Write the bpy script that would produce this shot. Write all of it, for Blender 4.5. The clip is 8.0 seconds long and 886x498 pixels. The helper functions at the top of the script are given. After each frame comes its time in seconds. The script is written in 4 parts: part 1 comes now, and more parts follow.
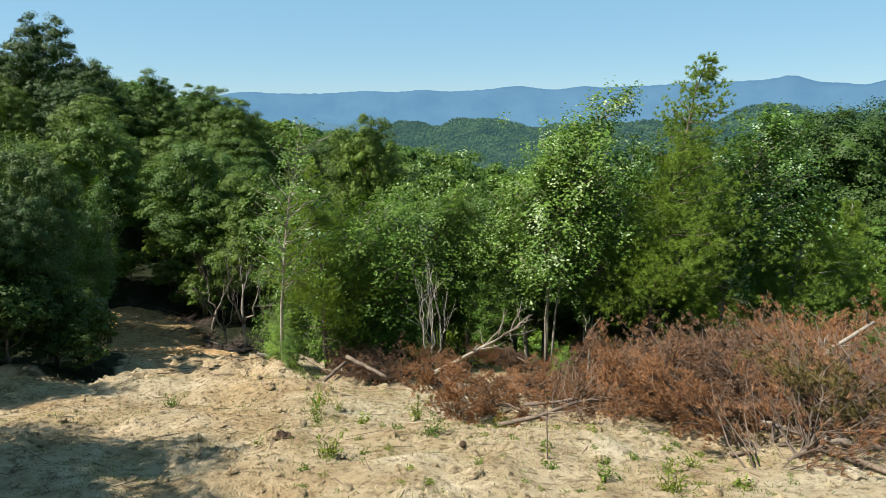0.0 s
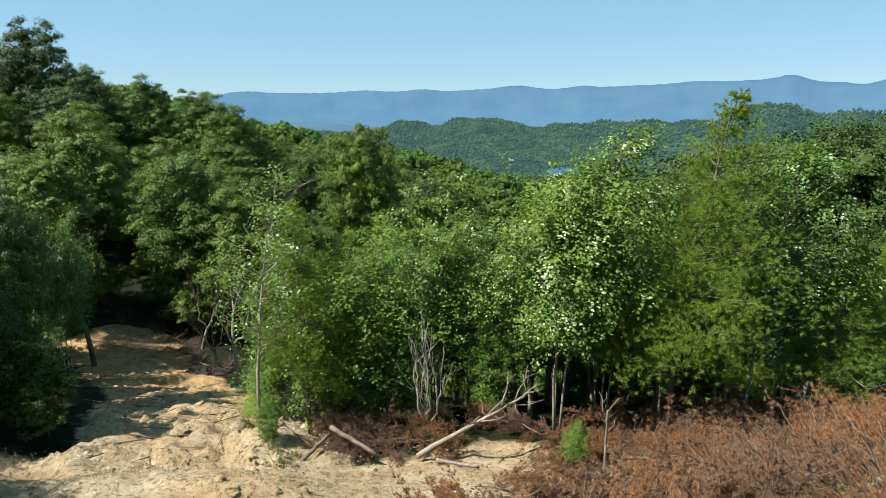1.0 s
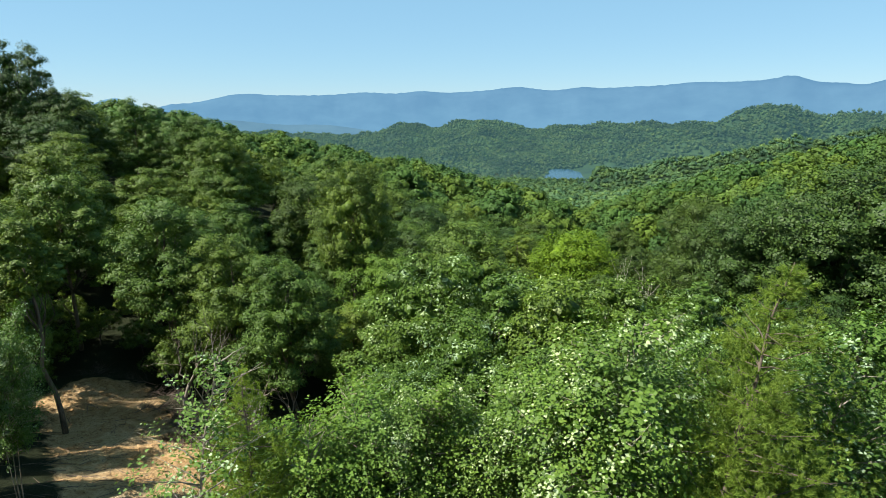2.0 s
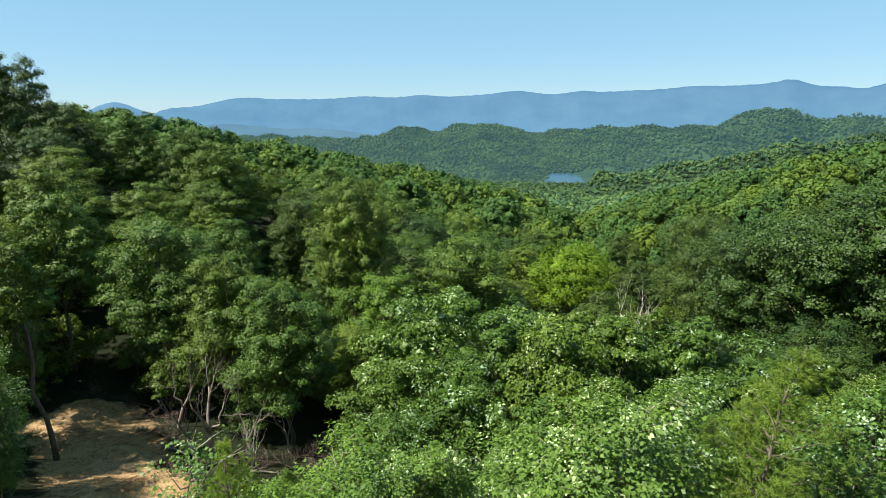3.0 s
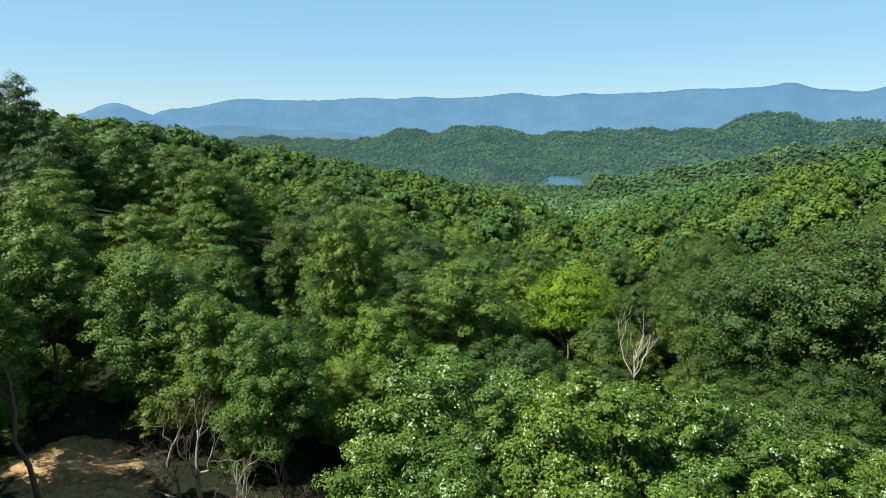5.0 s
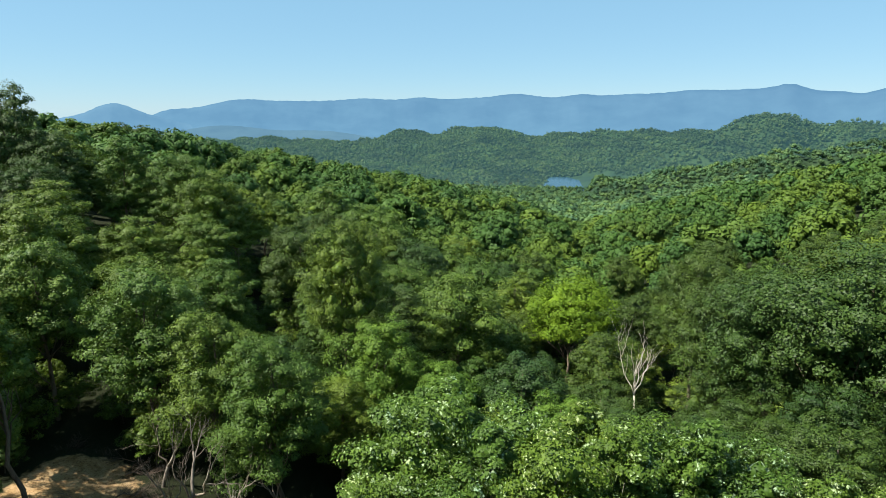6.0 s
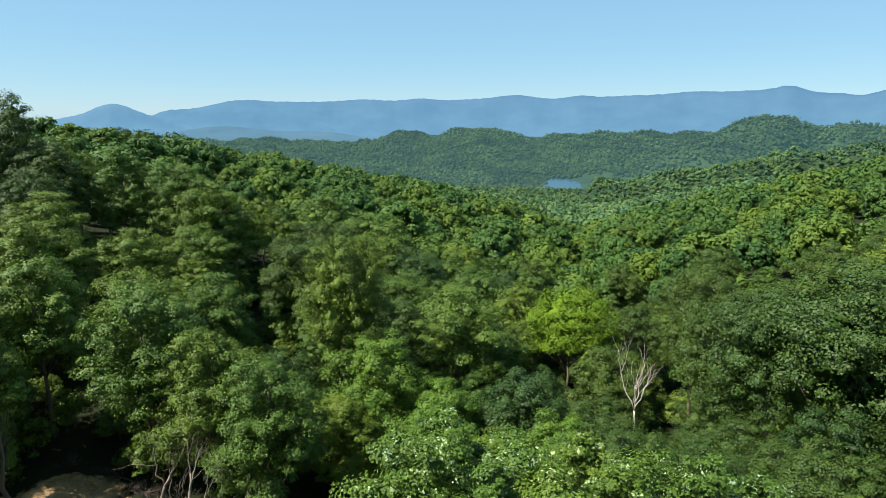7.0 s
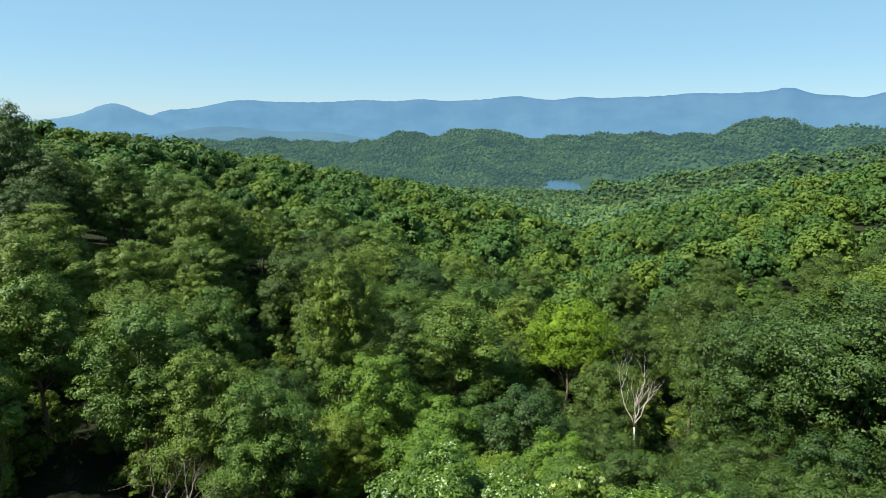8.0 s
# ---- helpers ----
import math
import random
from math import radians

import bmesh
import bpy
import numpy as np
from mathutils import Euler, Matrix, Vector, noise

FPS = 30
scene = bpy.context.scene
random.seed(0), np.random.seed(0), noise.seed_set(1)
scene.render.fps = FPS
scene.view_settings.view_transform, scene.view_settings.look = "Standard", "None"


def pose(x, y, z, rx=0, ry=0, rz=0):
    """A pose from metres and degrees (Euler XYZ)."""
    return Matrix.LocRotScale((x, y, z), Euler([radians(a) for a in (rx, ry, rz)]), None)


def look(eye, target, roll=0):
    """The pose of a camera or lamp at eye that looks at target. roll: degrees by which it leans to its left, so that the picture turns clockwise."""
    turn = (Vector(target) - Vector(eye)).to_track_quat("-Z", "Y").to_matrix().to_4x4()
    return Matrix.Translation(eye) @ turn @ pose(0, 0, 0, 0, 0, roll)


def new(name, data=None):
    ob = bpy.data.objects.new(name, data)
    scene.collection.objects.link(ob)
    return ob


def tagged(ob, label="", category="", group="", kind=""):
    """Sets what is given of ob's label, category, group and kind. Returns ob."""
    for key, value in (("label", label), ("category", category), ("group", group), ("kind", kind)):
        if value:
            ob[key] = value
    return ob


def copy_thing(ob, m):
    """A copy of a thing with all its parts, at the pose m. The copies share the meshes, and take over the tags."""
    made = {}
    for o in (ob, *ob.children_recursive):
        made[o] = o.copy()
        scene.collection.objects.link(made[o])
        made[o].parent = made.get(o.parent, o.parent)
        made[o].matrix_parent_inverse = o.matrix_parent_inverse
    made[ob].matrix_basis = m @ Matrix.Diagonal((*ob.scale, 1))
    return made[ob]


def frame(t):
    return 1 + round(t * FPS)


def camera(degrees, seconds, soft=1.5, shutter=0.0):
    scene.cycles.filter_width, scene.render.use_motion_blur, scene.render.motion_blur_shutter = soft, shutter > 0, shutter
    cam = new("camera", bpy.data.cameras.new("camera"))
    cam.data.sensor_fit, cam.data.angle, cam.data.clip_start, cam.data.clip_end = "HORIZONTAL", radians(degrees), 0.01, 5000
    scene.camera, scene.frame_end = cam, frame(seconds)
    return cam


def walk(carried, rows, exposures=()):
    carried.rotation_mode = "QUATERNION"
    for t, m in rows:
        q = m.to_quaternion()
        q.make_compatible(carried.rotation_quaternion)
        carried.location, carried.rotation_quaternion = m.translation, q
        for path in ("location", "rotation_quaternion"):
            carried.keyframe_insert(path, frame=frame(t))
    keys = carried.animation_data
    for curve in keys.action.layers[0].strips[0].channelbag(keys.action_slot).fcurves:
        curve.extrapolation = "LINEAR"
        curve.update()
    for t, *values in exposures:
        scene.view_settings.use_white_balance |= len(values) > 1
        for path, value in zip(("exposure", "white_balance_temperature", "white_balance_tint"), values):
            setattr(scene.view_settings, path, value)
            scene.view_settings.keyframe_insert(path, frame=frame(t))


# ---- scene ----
cam = camera(72.0, 8.0, soft=0.65)
PATH = [
    (0, (0.295, -1.714, 3.505), (0.294, 0.232, 3.047), 0.1),
    (0.5, (0.307, -1.201, 3.663), (0.307, 0.745, 3.204), 0.2),
    (0.7, (0.322, -1.018, 3.783), (0.322, 0.929, 3.324), 0.2),
    (1, (0.380, 0.377, 4.43), (0.380, 2.323, 3.97), 0.1),
    (1.5, (0.614, 2.972, 6.476), (0.613, 4.918, 6.015), -0.1),
    (1.7, (0.697, 3.416, 6.943), (0.696, 5.363, 6.483), -0.1),
    (2.8, (0.905, 4.520, 8.331), (0.904, 6.470, 7.885), -0.1),
    (3, (0.935, 4.706, 8.556), (0.934, 6.656, 8.111), -0.1),
    (3.5, (1.026, 5.159, 9.147), (1.025, 7.109, 8.704), -0.1),
    (4, (1.093, 5.601, 9.74), (1.092, 7.551, 9.297), -0.1),
    (4.5, (1.123, 6.003, 10.271), (1.123, 7.954, 9.829), -0.0),
    (6, (1.175, 7.102, 11.952), (1.178, 9.054, 11.513), 0.2),
    (6.5, (1.187, 7.385, 12.517), (1.190, 9.337, 12.08), 0.2),
    (7, (1.166, 7.669, 13.131), (1.171, 9.621, 12.695), 0.3),
    (7.5, (1.142, 7.968, 13.742), (1.149, 9.92, 13.307), 0.4),
    (8, (1.128, 8.247, 14.392), (1.135, 10.199, 13.958), 0.5),
]
walk(cam, [(t, look(eye, target, roll)) for t, eye, target, roll in PATH], [(0, 1.29), (0.5, 1.31), (1, 1.36), (1.5, 1.42), (3, 1.42), (8, 1.4)])


# ---- daylight ----
SUN_TO = Vector((-0.70, -0.20, 1.0)).normalized()      # towards the sun
world = bpy.data.worlds.new("sky")
scene.world = world
world.use_nodes = True
wn = world.node_tree
sky = wn.nodes.new("ShaderNodeTexSky")
sky.sky_type, sky.sun_disc = "NISHITA", False
sky.sun_elevation = math.asin(SUN_TO.z)
sky.sun_rotation = math.atan2(SUN_TO.x, SUN_TO.y)
sky.air_density, sky.dust_density, sky.ozone_density, sky.altitude = 1.0, 0.0, 2.5, 1500
wn.nodes["Background"].inputs["Strength"].default_value = 0.018
wn.links.new(sky.outputs["Color"], wn.nodes["Background"].inputs["Color"])
veil = wn.nodes.new("ShaderNodeBackground")      # summer haze over the whole sky
veil.inputs["Color"].default_value, veil.inputs["Strength"].default_value = (0.265, 0.545, 0.745, 1), 0.295
both_skies = wn.nodes.new("ShaderNodeAddShader")
wn.links.new(wn.nodes["Background"].outputs[0], both_skies.inputs[0])
wn.links.new(veil.outputs[0], both_skies.inputs[1])
wn.links.new(both_skies.outputs[0], wn.nodes["World Output"].inputs["Surface"])

sun = new("sun", bpy.data.lights.new("sun", "SUN"))
sun.data.energy, sun.data.angle, sun.data.color = 5.0, radians(0.55), (1.0, 0.95, 0.87)
sun.matrix_world = look(SUN_TO * 60, (0, 0, 0))


# ---- materials ----
def material(name):
    m = bpy.data.materials.new(name)
    m.use_nodes = True
    m.node_tree.nodes.clear()
    return m, m.node_tree.nodes, m.node_tree.links


def node(nodes, kind, **values):
    n = nodes.new(kind)
    for key, value in values.items():
        n.inputs[key.replace("_", " ")].default_value = value
    return n


def ramp(nodes, *stops):
    r = nodes.new("ShaderNodeValToRGB")
    el = r.color_ramp.elements
    while len(el) < len(stops):
        el.new(0.5)
    for e, (p, c) in zip(el, stops):
        e.position, e.color = p, (*c, 1)
    return r


def mix(nodes, links, a, b, fac, how="MIX"):
    """A colour mix; a, b and fac are sockets or values."""
    n = nodes.new("ShaderNodeMix")
    n.data_type, n.blend_type = "RGBA", how
    for socket, v in ((n.inputs[0], fac), (n.inputs[6], a), (n.inputs[7], b)):
        if isinstance(v, bpy.types.NodeSocket):
            links.new(v, socket)
        elif isinstance(v, tuple):
            socket.default_value = (*v, 1)
        else:
            socket.default_value = v
    return n.outputs[2]


def foliage(name, dark, mid, light, pale=None, pale_share=0.0, through_share=0.32, tint=False, rough=0.6, patch=0.5, haze_glow=None, gloss=0.12, vary=1.0, mottle=None):
    """Leaves: a colour per leaf, another per tree, and a slow drift over the place."""
    m, nodes, links = material(name)
    geo = nodes.new("ShaderNodeNewGeometry")
    stops = [(0.0, dark), (0.5, mid), (1.0, light)]
    r = ramp(nodes, *stops)
    links.new(geo.outputs["Random Per Island"], r.inputs[0])
    col = r.outputs[0]
    if pale:
        step = nodes.new("ShaderNodeMath")
        step.operation = "GREATER_THAN"
        step.inputs[1].default_value = 0.77 - 0.3 * pale_share
        rnd = nodes.new("ShaderNodeMath")
        rnd.operation, rnd.inputs[1].default_value = "MULTIPLY", 7.31
        fr = nodes.new("ShaderNodeMath")
        fr.operation = "FRACT"
        gust = node(nodes, "ShaderNodeTexNoise", Scale=2.1, Detail=2.0)
        links.new(geo.outputs["Position"], gust.inputs["Vector"])
        both = nodes.new("ShaderNodeMath")
        both.operation, both.inputs[1].default_value = "MULTIPLY_ADD", 0.13
        links.new(geo.outputs["Random Per Island"], rnd.inputs[0])
        links.new(rnd.outputs[0], fr.inputs[0])
        links.new(fr.outputs[0], both.inputs[0])
        links.new(gust.outputs["Fac"], both.inputs[2])
        links.new(both.outputs[0], step.inputs[0])
        col = mix(nodes, links, col, pale, step.outputs[0])
    if tint:
        at = nodes.new("ShaderNodeAttribute")
        at.attribute_name = "tint"
        source = at.outputs["Fac"]
    else:
        source = nodes.new("ShaderNodeObjectInfo").outputs["Random"]
    hues = ((0.0, (0.66, 0.80, 0.9)), (0.3, (0.84, 0.95, 1.0)), (0.65, (1.08, 1.04, 0.9)), (1.0, (1.32, 1.18, 0.8)))
    tree = ramp(nodes, *((p, tuple(1 + vary * (v - 1) for v in c)) for p, c in hues))
    links.new(source, tree.inputs[0])
    col = mix(nodes, links, col, tree.outputs[0], 1.0, "MULTIPLY")
    pos = nodes.new("ShaderNodeNewGeometry")
    ns = node(nodes, "ShaderNodeTexNoise", Scale=patch, Detail=3.0)
    links.new(pos.outputs["Position"], ns.inputs["Vector"])
    drift = ramp(nodes, (0.3, (0.78, 0.82, 0.85)), (0.7, (1.2, 1.15, 1.0)))
    links.new(ns.outputs["Fac"], drift.inputs[0])
    col = mix(nodes, links, col, drift.outputs[0], 1.0, "MULTIPLY")
    if mottle:
        n2 = node(nodes, "ShaderNodeTexNoise", Scale=mottle, Detail=5.0, Roughness=0.7)
        links.new(pos.outputs["Position"], n2.inputs["Vector"])
        r2 = ramp(nodes, (0.36, (0.55, 0.58, 0.62)), (0.62, (1.28, 1.25, 1.18)))
        links.new(n2.outputs["Fac"], r2.inputs[0])
        col = mix(nodes, links, col, r2.outputs[0], 1.0, "MULTIPLY")
    bsdf = node(nodes, "ShaderNodeBsdfPrincipled", Roughness=rough)
    bsdf.inputs["Specular IOR Level"].default_value = gloss
    links.new(col, bsdf.inputs["Base Color"])
    trans = nodes.new("ShaderNodeBsdfTranslucent")
    links.new(mix(nodes, links, col, (1.25, 1.3, 0.55), 1.0, "MULTIPLY"), trans.inputs["Color"])
    mx = nodes.new("ShaderNodeMixShader")
    mx.inputs[0].default_value = through_share
    links.new(bsdf.outputs[0], mx.inputs[1])
    links.new(trans.outputs[0], mx.inputs[2])
    last = mx.outputs[0]
    if haze_glow:    # blue emission added to far leaves as painted haze
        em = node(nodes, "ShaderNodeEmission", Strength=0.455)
        em.inputs[0].default_value = (*haze_glow, 1)
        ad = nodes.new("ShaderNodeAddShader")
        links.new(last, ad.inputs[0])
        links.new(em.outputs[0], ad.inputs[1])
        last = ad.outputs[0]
    out = nodes.new("ShaderNodeOutputMaterial")
    links.new(last, out.inputs[0])
    return m


def rough_stuff(name, a, b, scale, bump=0.4, rough=0.85, stretch=(1, 1, 1), fine=6.0, distance=0.02):
    """Bark, wood, clods: two colours in noise at two scales, with relief."""
    m, nodes, links = material(name)
    tc = nodes.new("ShaderNodeTexCoord")
    mp = nodes.new("ShaderNodeMapping")
    mp.inputs["Scale"].default_value = stretch
    links.new(tc.outputs["Object"], mp.inputs[0])
    n1 = node(nodes, "ShaderNodeTexNoise", Scale=scale, Detail=6.0, Roughness=0.65)
    n2 = node(nodes, "ShaderNodeTexNoise", Scale=scale * fine, Detail=4.0)
    links.new(mp.outputs[0], n1.inputs["Vector"])
    links.new(mp.outputs[0], n2.inputs["Vector"])
    r1 = ramp(nodes, (0.3, a), (0.7, b))
    links.new(n1.outputs["Fac"], r1.inputs[0])
    r2 = ramp(nodes, (0.3, (0.7, 0.7, 0.7)), (0.7, (1.2, 1.2, 1.2)))
    links.new(n2.outputs["Fac"], r2.inputs[0])
    col = mix(nodes, links, r1.outputs[0], r2.outputs[0], 1.0, "MULTIPLY")
    inf = nodes.new("ShaderNodeObjectInfo")
    r3 = ramp(nodes, (0.0, (0.8, 0.8, 0.82)), (1.0, (1.2, 1.17, 1.1)))
    links.new(inf.outputs["Random"], r3.inputs[0])
    col = mix(nodes, links, col, r3.outputs[0], 1.0, "MULTIPLY")
    bs = node(nodes, "ShaderNodeBsdfPrincipled", Roughness=rough)
    bs.inputs["Specular IOR Level"].default_value = 0.2
    links.new(col, bs.inputs["Base Color"])
    bp = node(nodes, "ShaderNodeBump", Strength=bump, Distance=distance)
    links.new(n2.outputs["Fac"], bp.inputs["Height"])
    links.new(bp.outputs[0], bs.inputs["Normal"])
    out = nodes.new("ShaderNodeOutputMaterial")
    links.new(bs.outputs[0], out.inputs[0])
    return m


def soil_material():
    """Sandy clay where the attribute says bare, elsewhere leaf litter with shade painted in."""
    m, nodes, links = material("sandy_soil")
    geo = nodes.new("ShaderNodeNewGeometry")
    ns = []
    for scale, detail in ((0.22, 4), (1.6, 6), (9.0, 6), (45.0, 4)):
        n = node(nodes, "ShaderNodeTexNoise", Scale=scale, Detail=float(detail), Roughness=0.62)
        links.new(geo.outputs["Position"], n.inputs["Vector"])
        ns.append(n.outputs["Fac"])
    base = ramp(nodes, (0.30, (0.29, 0.225, 0.138)), (0.5, (0.42, 0.360, 0.247)), (0.72, (0.54, 0.482, 0.372)))
    links.new(ns[1], base.inputs[0])
    big = ramp(nodes, (0.35, (0.90, 0.76, 0.60)), (0.62, (1.06, 1.03, 0.98)))
    links.new(ns[0], big.inputs[0])
    sand = mix(nodes, links, base.outputs[0], big.outputs[0], 1.0, "MULTIPLY")
    speck = ramp(nodes, (0.36, (0.30, 0.26, 0.21)), (0.47, (0.93, 0.93, 0.93)), (0.75, (1.15, 1.15, 1.12)))
    links.new(ns[2], speck.inputs[0])
    sand = mix(nodes, links, sand, speck.outputs[0], 0.75, "MULTIPLY")
    sep = nodes.new("ShaderNodeSeparateXYZ")
    links.new(geo.outputs["Position"], sep.inputs[0])
    down = nodes.new("ShaderNodeMapRange")
    down.inputs["From Min"].default_value, down.inputs["From Max"].default_value = 13.0, 30.0
    links.new(sep.outputs["Y"], down.inputs["Value"])
    ochre = mix(nodes, links, sand, (1.0, 0.85, 0.68), 1.0, "MULTIPLY")
    sand = mix(nodes, links, sand, ochre, down.outputs[0])
    # near-black tones: forest shade is put into the litter colour
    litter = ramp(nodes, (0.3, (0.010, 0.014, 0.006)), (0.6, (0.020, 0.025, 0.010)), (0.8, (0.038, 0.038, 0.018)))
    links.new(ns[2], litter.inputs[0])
    at = nodes.new("ShaderNodeAttribute")
    at.attribute_name = "bare"
    add = nodes.new("ShaderNodeMath")
    add.operation, add.use_clamp = "MULTIPLY_ADD", False
    links.new(ns[1], add.inputs[0])
    add.inputs[1].default_value = 0.7
    links.new(at.outputs["Fac"], add.inputs[2])
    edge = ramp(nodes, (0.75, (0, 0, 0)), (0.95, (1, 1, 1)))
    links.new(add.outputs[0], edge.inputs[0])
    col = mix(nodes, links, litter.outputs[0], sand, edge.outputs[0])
    bs = node(nodes, "ShaderNodeBsdfPrincipled", Roughness=0.95)
    bs.inputs["Specular IOR Level"].default_value = 0.1
    links.new(col, bs.inputs["Base Color"])
    b1 = node(nodes, "ShaderNodeBump", Strength=1.0, Distance=0.16)
    links.new(ns[2], b1.inputs["Height"])
    b2 = node(nodes, "ShaderNodeBump", Strength=1.0, Distance=0.04)
    links.new(ns[3], b2.inputs["Height"])
    links.new(b1.outputs[0], b2.inputs["Normal"])
    links.new(b2.outputs[0], bs.inputs["Normal"])
    out = nodes.new("ShaderNodeOutputMaterial")
    links.new(bs.outputs[0], out.inputs[0])
    return m


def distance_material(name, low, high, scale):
    """Far mountains: plain backdrop, haze painted in as emission, lighter towards the foot."""
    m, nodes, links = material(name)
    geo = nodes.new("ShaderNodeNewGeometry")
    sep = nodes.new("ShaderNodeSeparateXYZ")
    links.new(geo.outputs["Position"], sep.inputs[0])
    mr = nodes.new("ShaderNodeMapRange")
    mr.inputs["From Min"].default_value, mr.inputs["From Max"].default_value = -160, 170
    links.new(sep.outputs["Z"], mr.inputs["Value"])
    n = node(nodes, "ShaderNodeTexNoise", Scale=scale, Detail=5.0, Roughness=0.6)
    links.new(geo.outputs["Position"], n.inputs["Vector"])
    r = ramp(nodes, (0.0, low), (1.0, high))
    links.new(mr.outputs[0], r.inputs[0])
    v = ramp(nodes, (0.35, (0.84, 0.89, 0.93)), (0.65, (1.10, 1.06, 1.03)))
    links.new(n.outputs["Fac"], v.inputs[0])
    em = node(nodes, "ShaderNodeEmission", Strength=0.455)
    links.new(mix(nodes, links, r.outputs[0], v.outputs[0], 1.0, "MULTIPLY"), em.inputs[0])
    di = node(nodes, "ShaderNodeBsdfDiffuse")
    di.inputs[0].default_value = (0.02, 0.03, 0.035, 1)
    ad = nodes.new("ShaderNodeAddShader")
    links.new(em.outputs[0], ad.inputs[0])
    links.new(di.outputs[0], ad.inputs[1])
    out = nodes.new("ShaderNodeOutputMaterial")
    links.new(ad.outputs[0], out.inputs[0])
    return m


SOIL = soil_material()
LEAF_FOREST = foliage("forest_leaves", (0.041, 0.075, 0.011), (0.064, 0.107, 0.014), (0.095, 0.145, 0.020), through_share=0.13, gloss=0.2, rough=0.55)
# Dark green on the right slope; left-hand trees get shade painted in with it.
LEAF_DARK_SHADE = foliage("dark_shade_forest_leaves", (0.022, 0.044, 0.008), (0.032, 0.062, 0.011), (0.048, 0.082, 0.014), through_share=0.12, gloss=0.2, rough=0.55)
LEAF_LIGHT = foliage("light_green_leaves", (0.052, 0.100, 0.011), (0.080, 0.145, 0.016), (0.112, 0.186, 0.024), through_share=0.2, gloss=0.2, vary=0.4)
LEAF_YELLOW = foliage("yellow_green_leaves", (0.061, 0.111, 0.007), (0.089, 0.151, 0.009), (0.119, 0.189, 0.013), through_share=0.14, vary=0.2)
LEAF_STAND = foliage("young_stand_leaves", (0.038, 0.074, 0.008), (0.057, 0.104, 0.012), (0.083, 0.140, 0.018), (0.27, 0.35, 0.19), 0.24, gloss=0.2, vary=0.6, through_share=0.22)
LEAF_PALE = foliage("wind_turned_leaves", (0.044, 0.090, 0.012), (0.070, 0.134, 0.019), (0.106, 0.182, 0.031), (0.29, 0.37, 0.22), 0.27, gloss=0.25, vary=0.35, through_share=0.28)
LEAF_WOODS = foliage("woods_leaves", (0.041, 0.080, 0.016), (0.051, 0.092, 0.019), (0.059, 0.106, 0.022), tint=True, patch=0.05, through_share=0.12, vary=1.15)
# Valley leaves: haze is mixed into the base colour as extra blue.
LEAF_FAR_HAZE = foliage("hazed_far_woods_leaves", (0.053, 0.102, 0.046), (0.061, 0.113, 0.051), (0.068, 0.125, 0.055), tint=True, patch=0.02, mottle=0.012, vary=0.9, through_share=0.12)
# Half-dark copy of the valley leaf colour: painted shade between the crowns.
CROWN_GAP_SHADE = foliage("crown_gap_shade", (0.026, 0.050, 0.026), (0.030, 0.056, 0.028), (0.034, 0.062, 0.030), tint=True, patch=0.05, mottle=0.04, vary=0.0)
LEAF_HILL_HAZE = foliage("hazed_hill_woods_leaves", (0.026, 0.046, 0.018), (0.036, 0.062, 0.022), (0.048, 0.080, 0.026), tint=True, patch=0.02, haze_glow=(0.023, 0.058, 0.074), mottle=0.009, vary=0.8)
NEEDLE = foliage("pine_needles", (0.090, 0.150, 0.026), (0.135, 0.210, 0.038), (0.182, 0.262, 0.056), through_share=0.42, vary=0.4)
DEAD_NEEDLE = foliage("dead_brown_needles", (0.080, 0.036, 0.021), (0.155, 0.076, 0.045), (0.27, 0.158, 0.100), through_share=0.15)
WEED = foliage("weed_leaves", (0.05, 0.085, 0.012), (0.11, 0.155, 0.025), (0.22, 0.26, 0.06))
BARK = rough_stuff("grey_brown_bark", (0.055, 0.043, 0.033), (0.16, 0.13, 0.10), 5.0, 0.7, stretch=(1, 1, 0.25))
PALE_BARK = rough_stuff("pale_young_bark", (0.15, 0.135, 0.105), (0.31, 0.28, 0.225), 6.0, 0.4, stretch=(1, 1, 0.3))
DEAD_WOOD = rough_stuff("bleached_dead_wood", (0.12, 0.10, 0.078), (0.27, 0.24, 0.195), 7.0, 0.5, stretch=(1, 1, 0.3))
EDGE_WOOD = rough_stuff("grey_dead_wood", (0.11, 0.094, 0.074), (0.25, 0.22, 0.178), 7.0, 0.5, stretch=(1, 1, 0.3))
SLASH_WOOD = rough_stuff("weathered_slash_wood", (0.062, 0.046, 0.035), (0.18, 0.14, 0.108), 6.0, 0.5)
BLEACHED = rough_stuff("white_bleached_wood", (0.26, 0.235, 0.195), (0.48, 0.445, 0.39), 7.0, 0.4, stretch=(1, 1, 0.3))
DARK_BROWN = rough_stuff("dark_brown_lump", (0.05, 0.03, 0.02), (0.15, 0.10, 0.06), 8.0, 0.8)
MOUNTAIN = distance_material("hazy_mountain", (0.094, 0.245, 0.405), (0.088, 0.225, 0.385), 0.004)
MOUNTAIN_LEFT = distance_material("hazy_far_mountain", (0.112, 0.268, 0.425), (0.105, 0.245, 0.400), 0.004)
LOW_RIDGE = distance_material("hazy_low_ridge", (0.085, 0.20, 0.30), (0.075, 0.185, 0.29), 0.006)


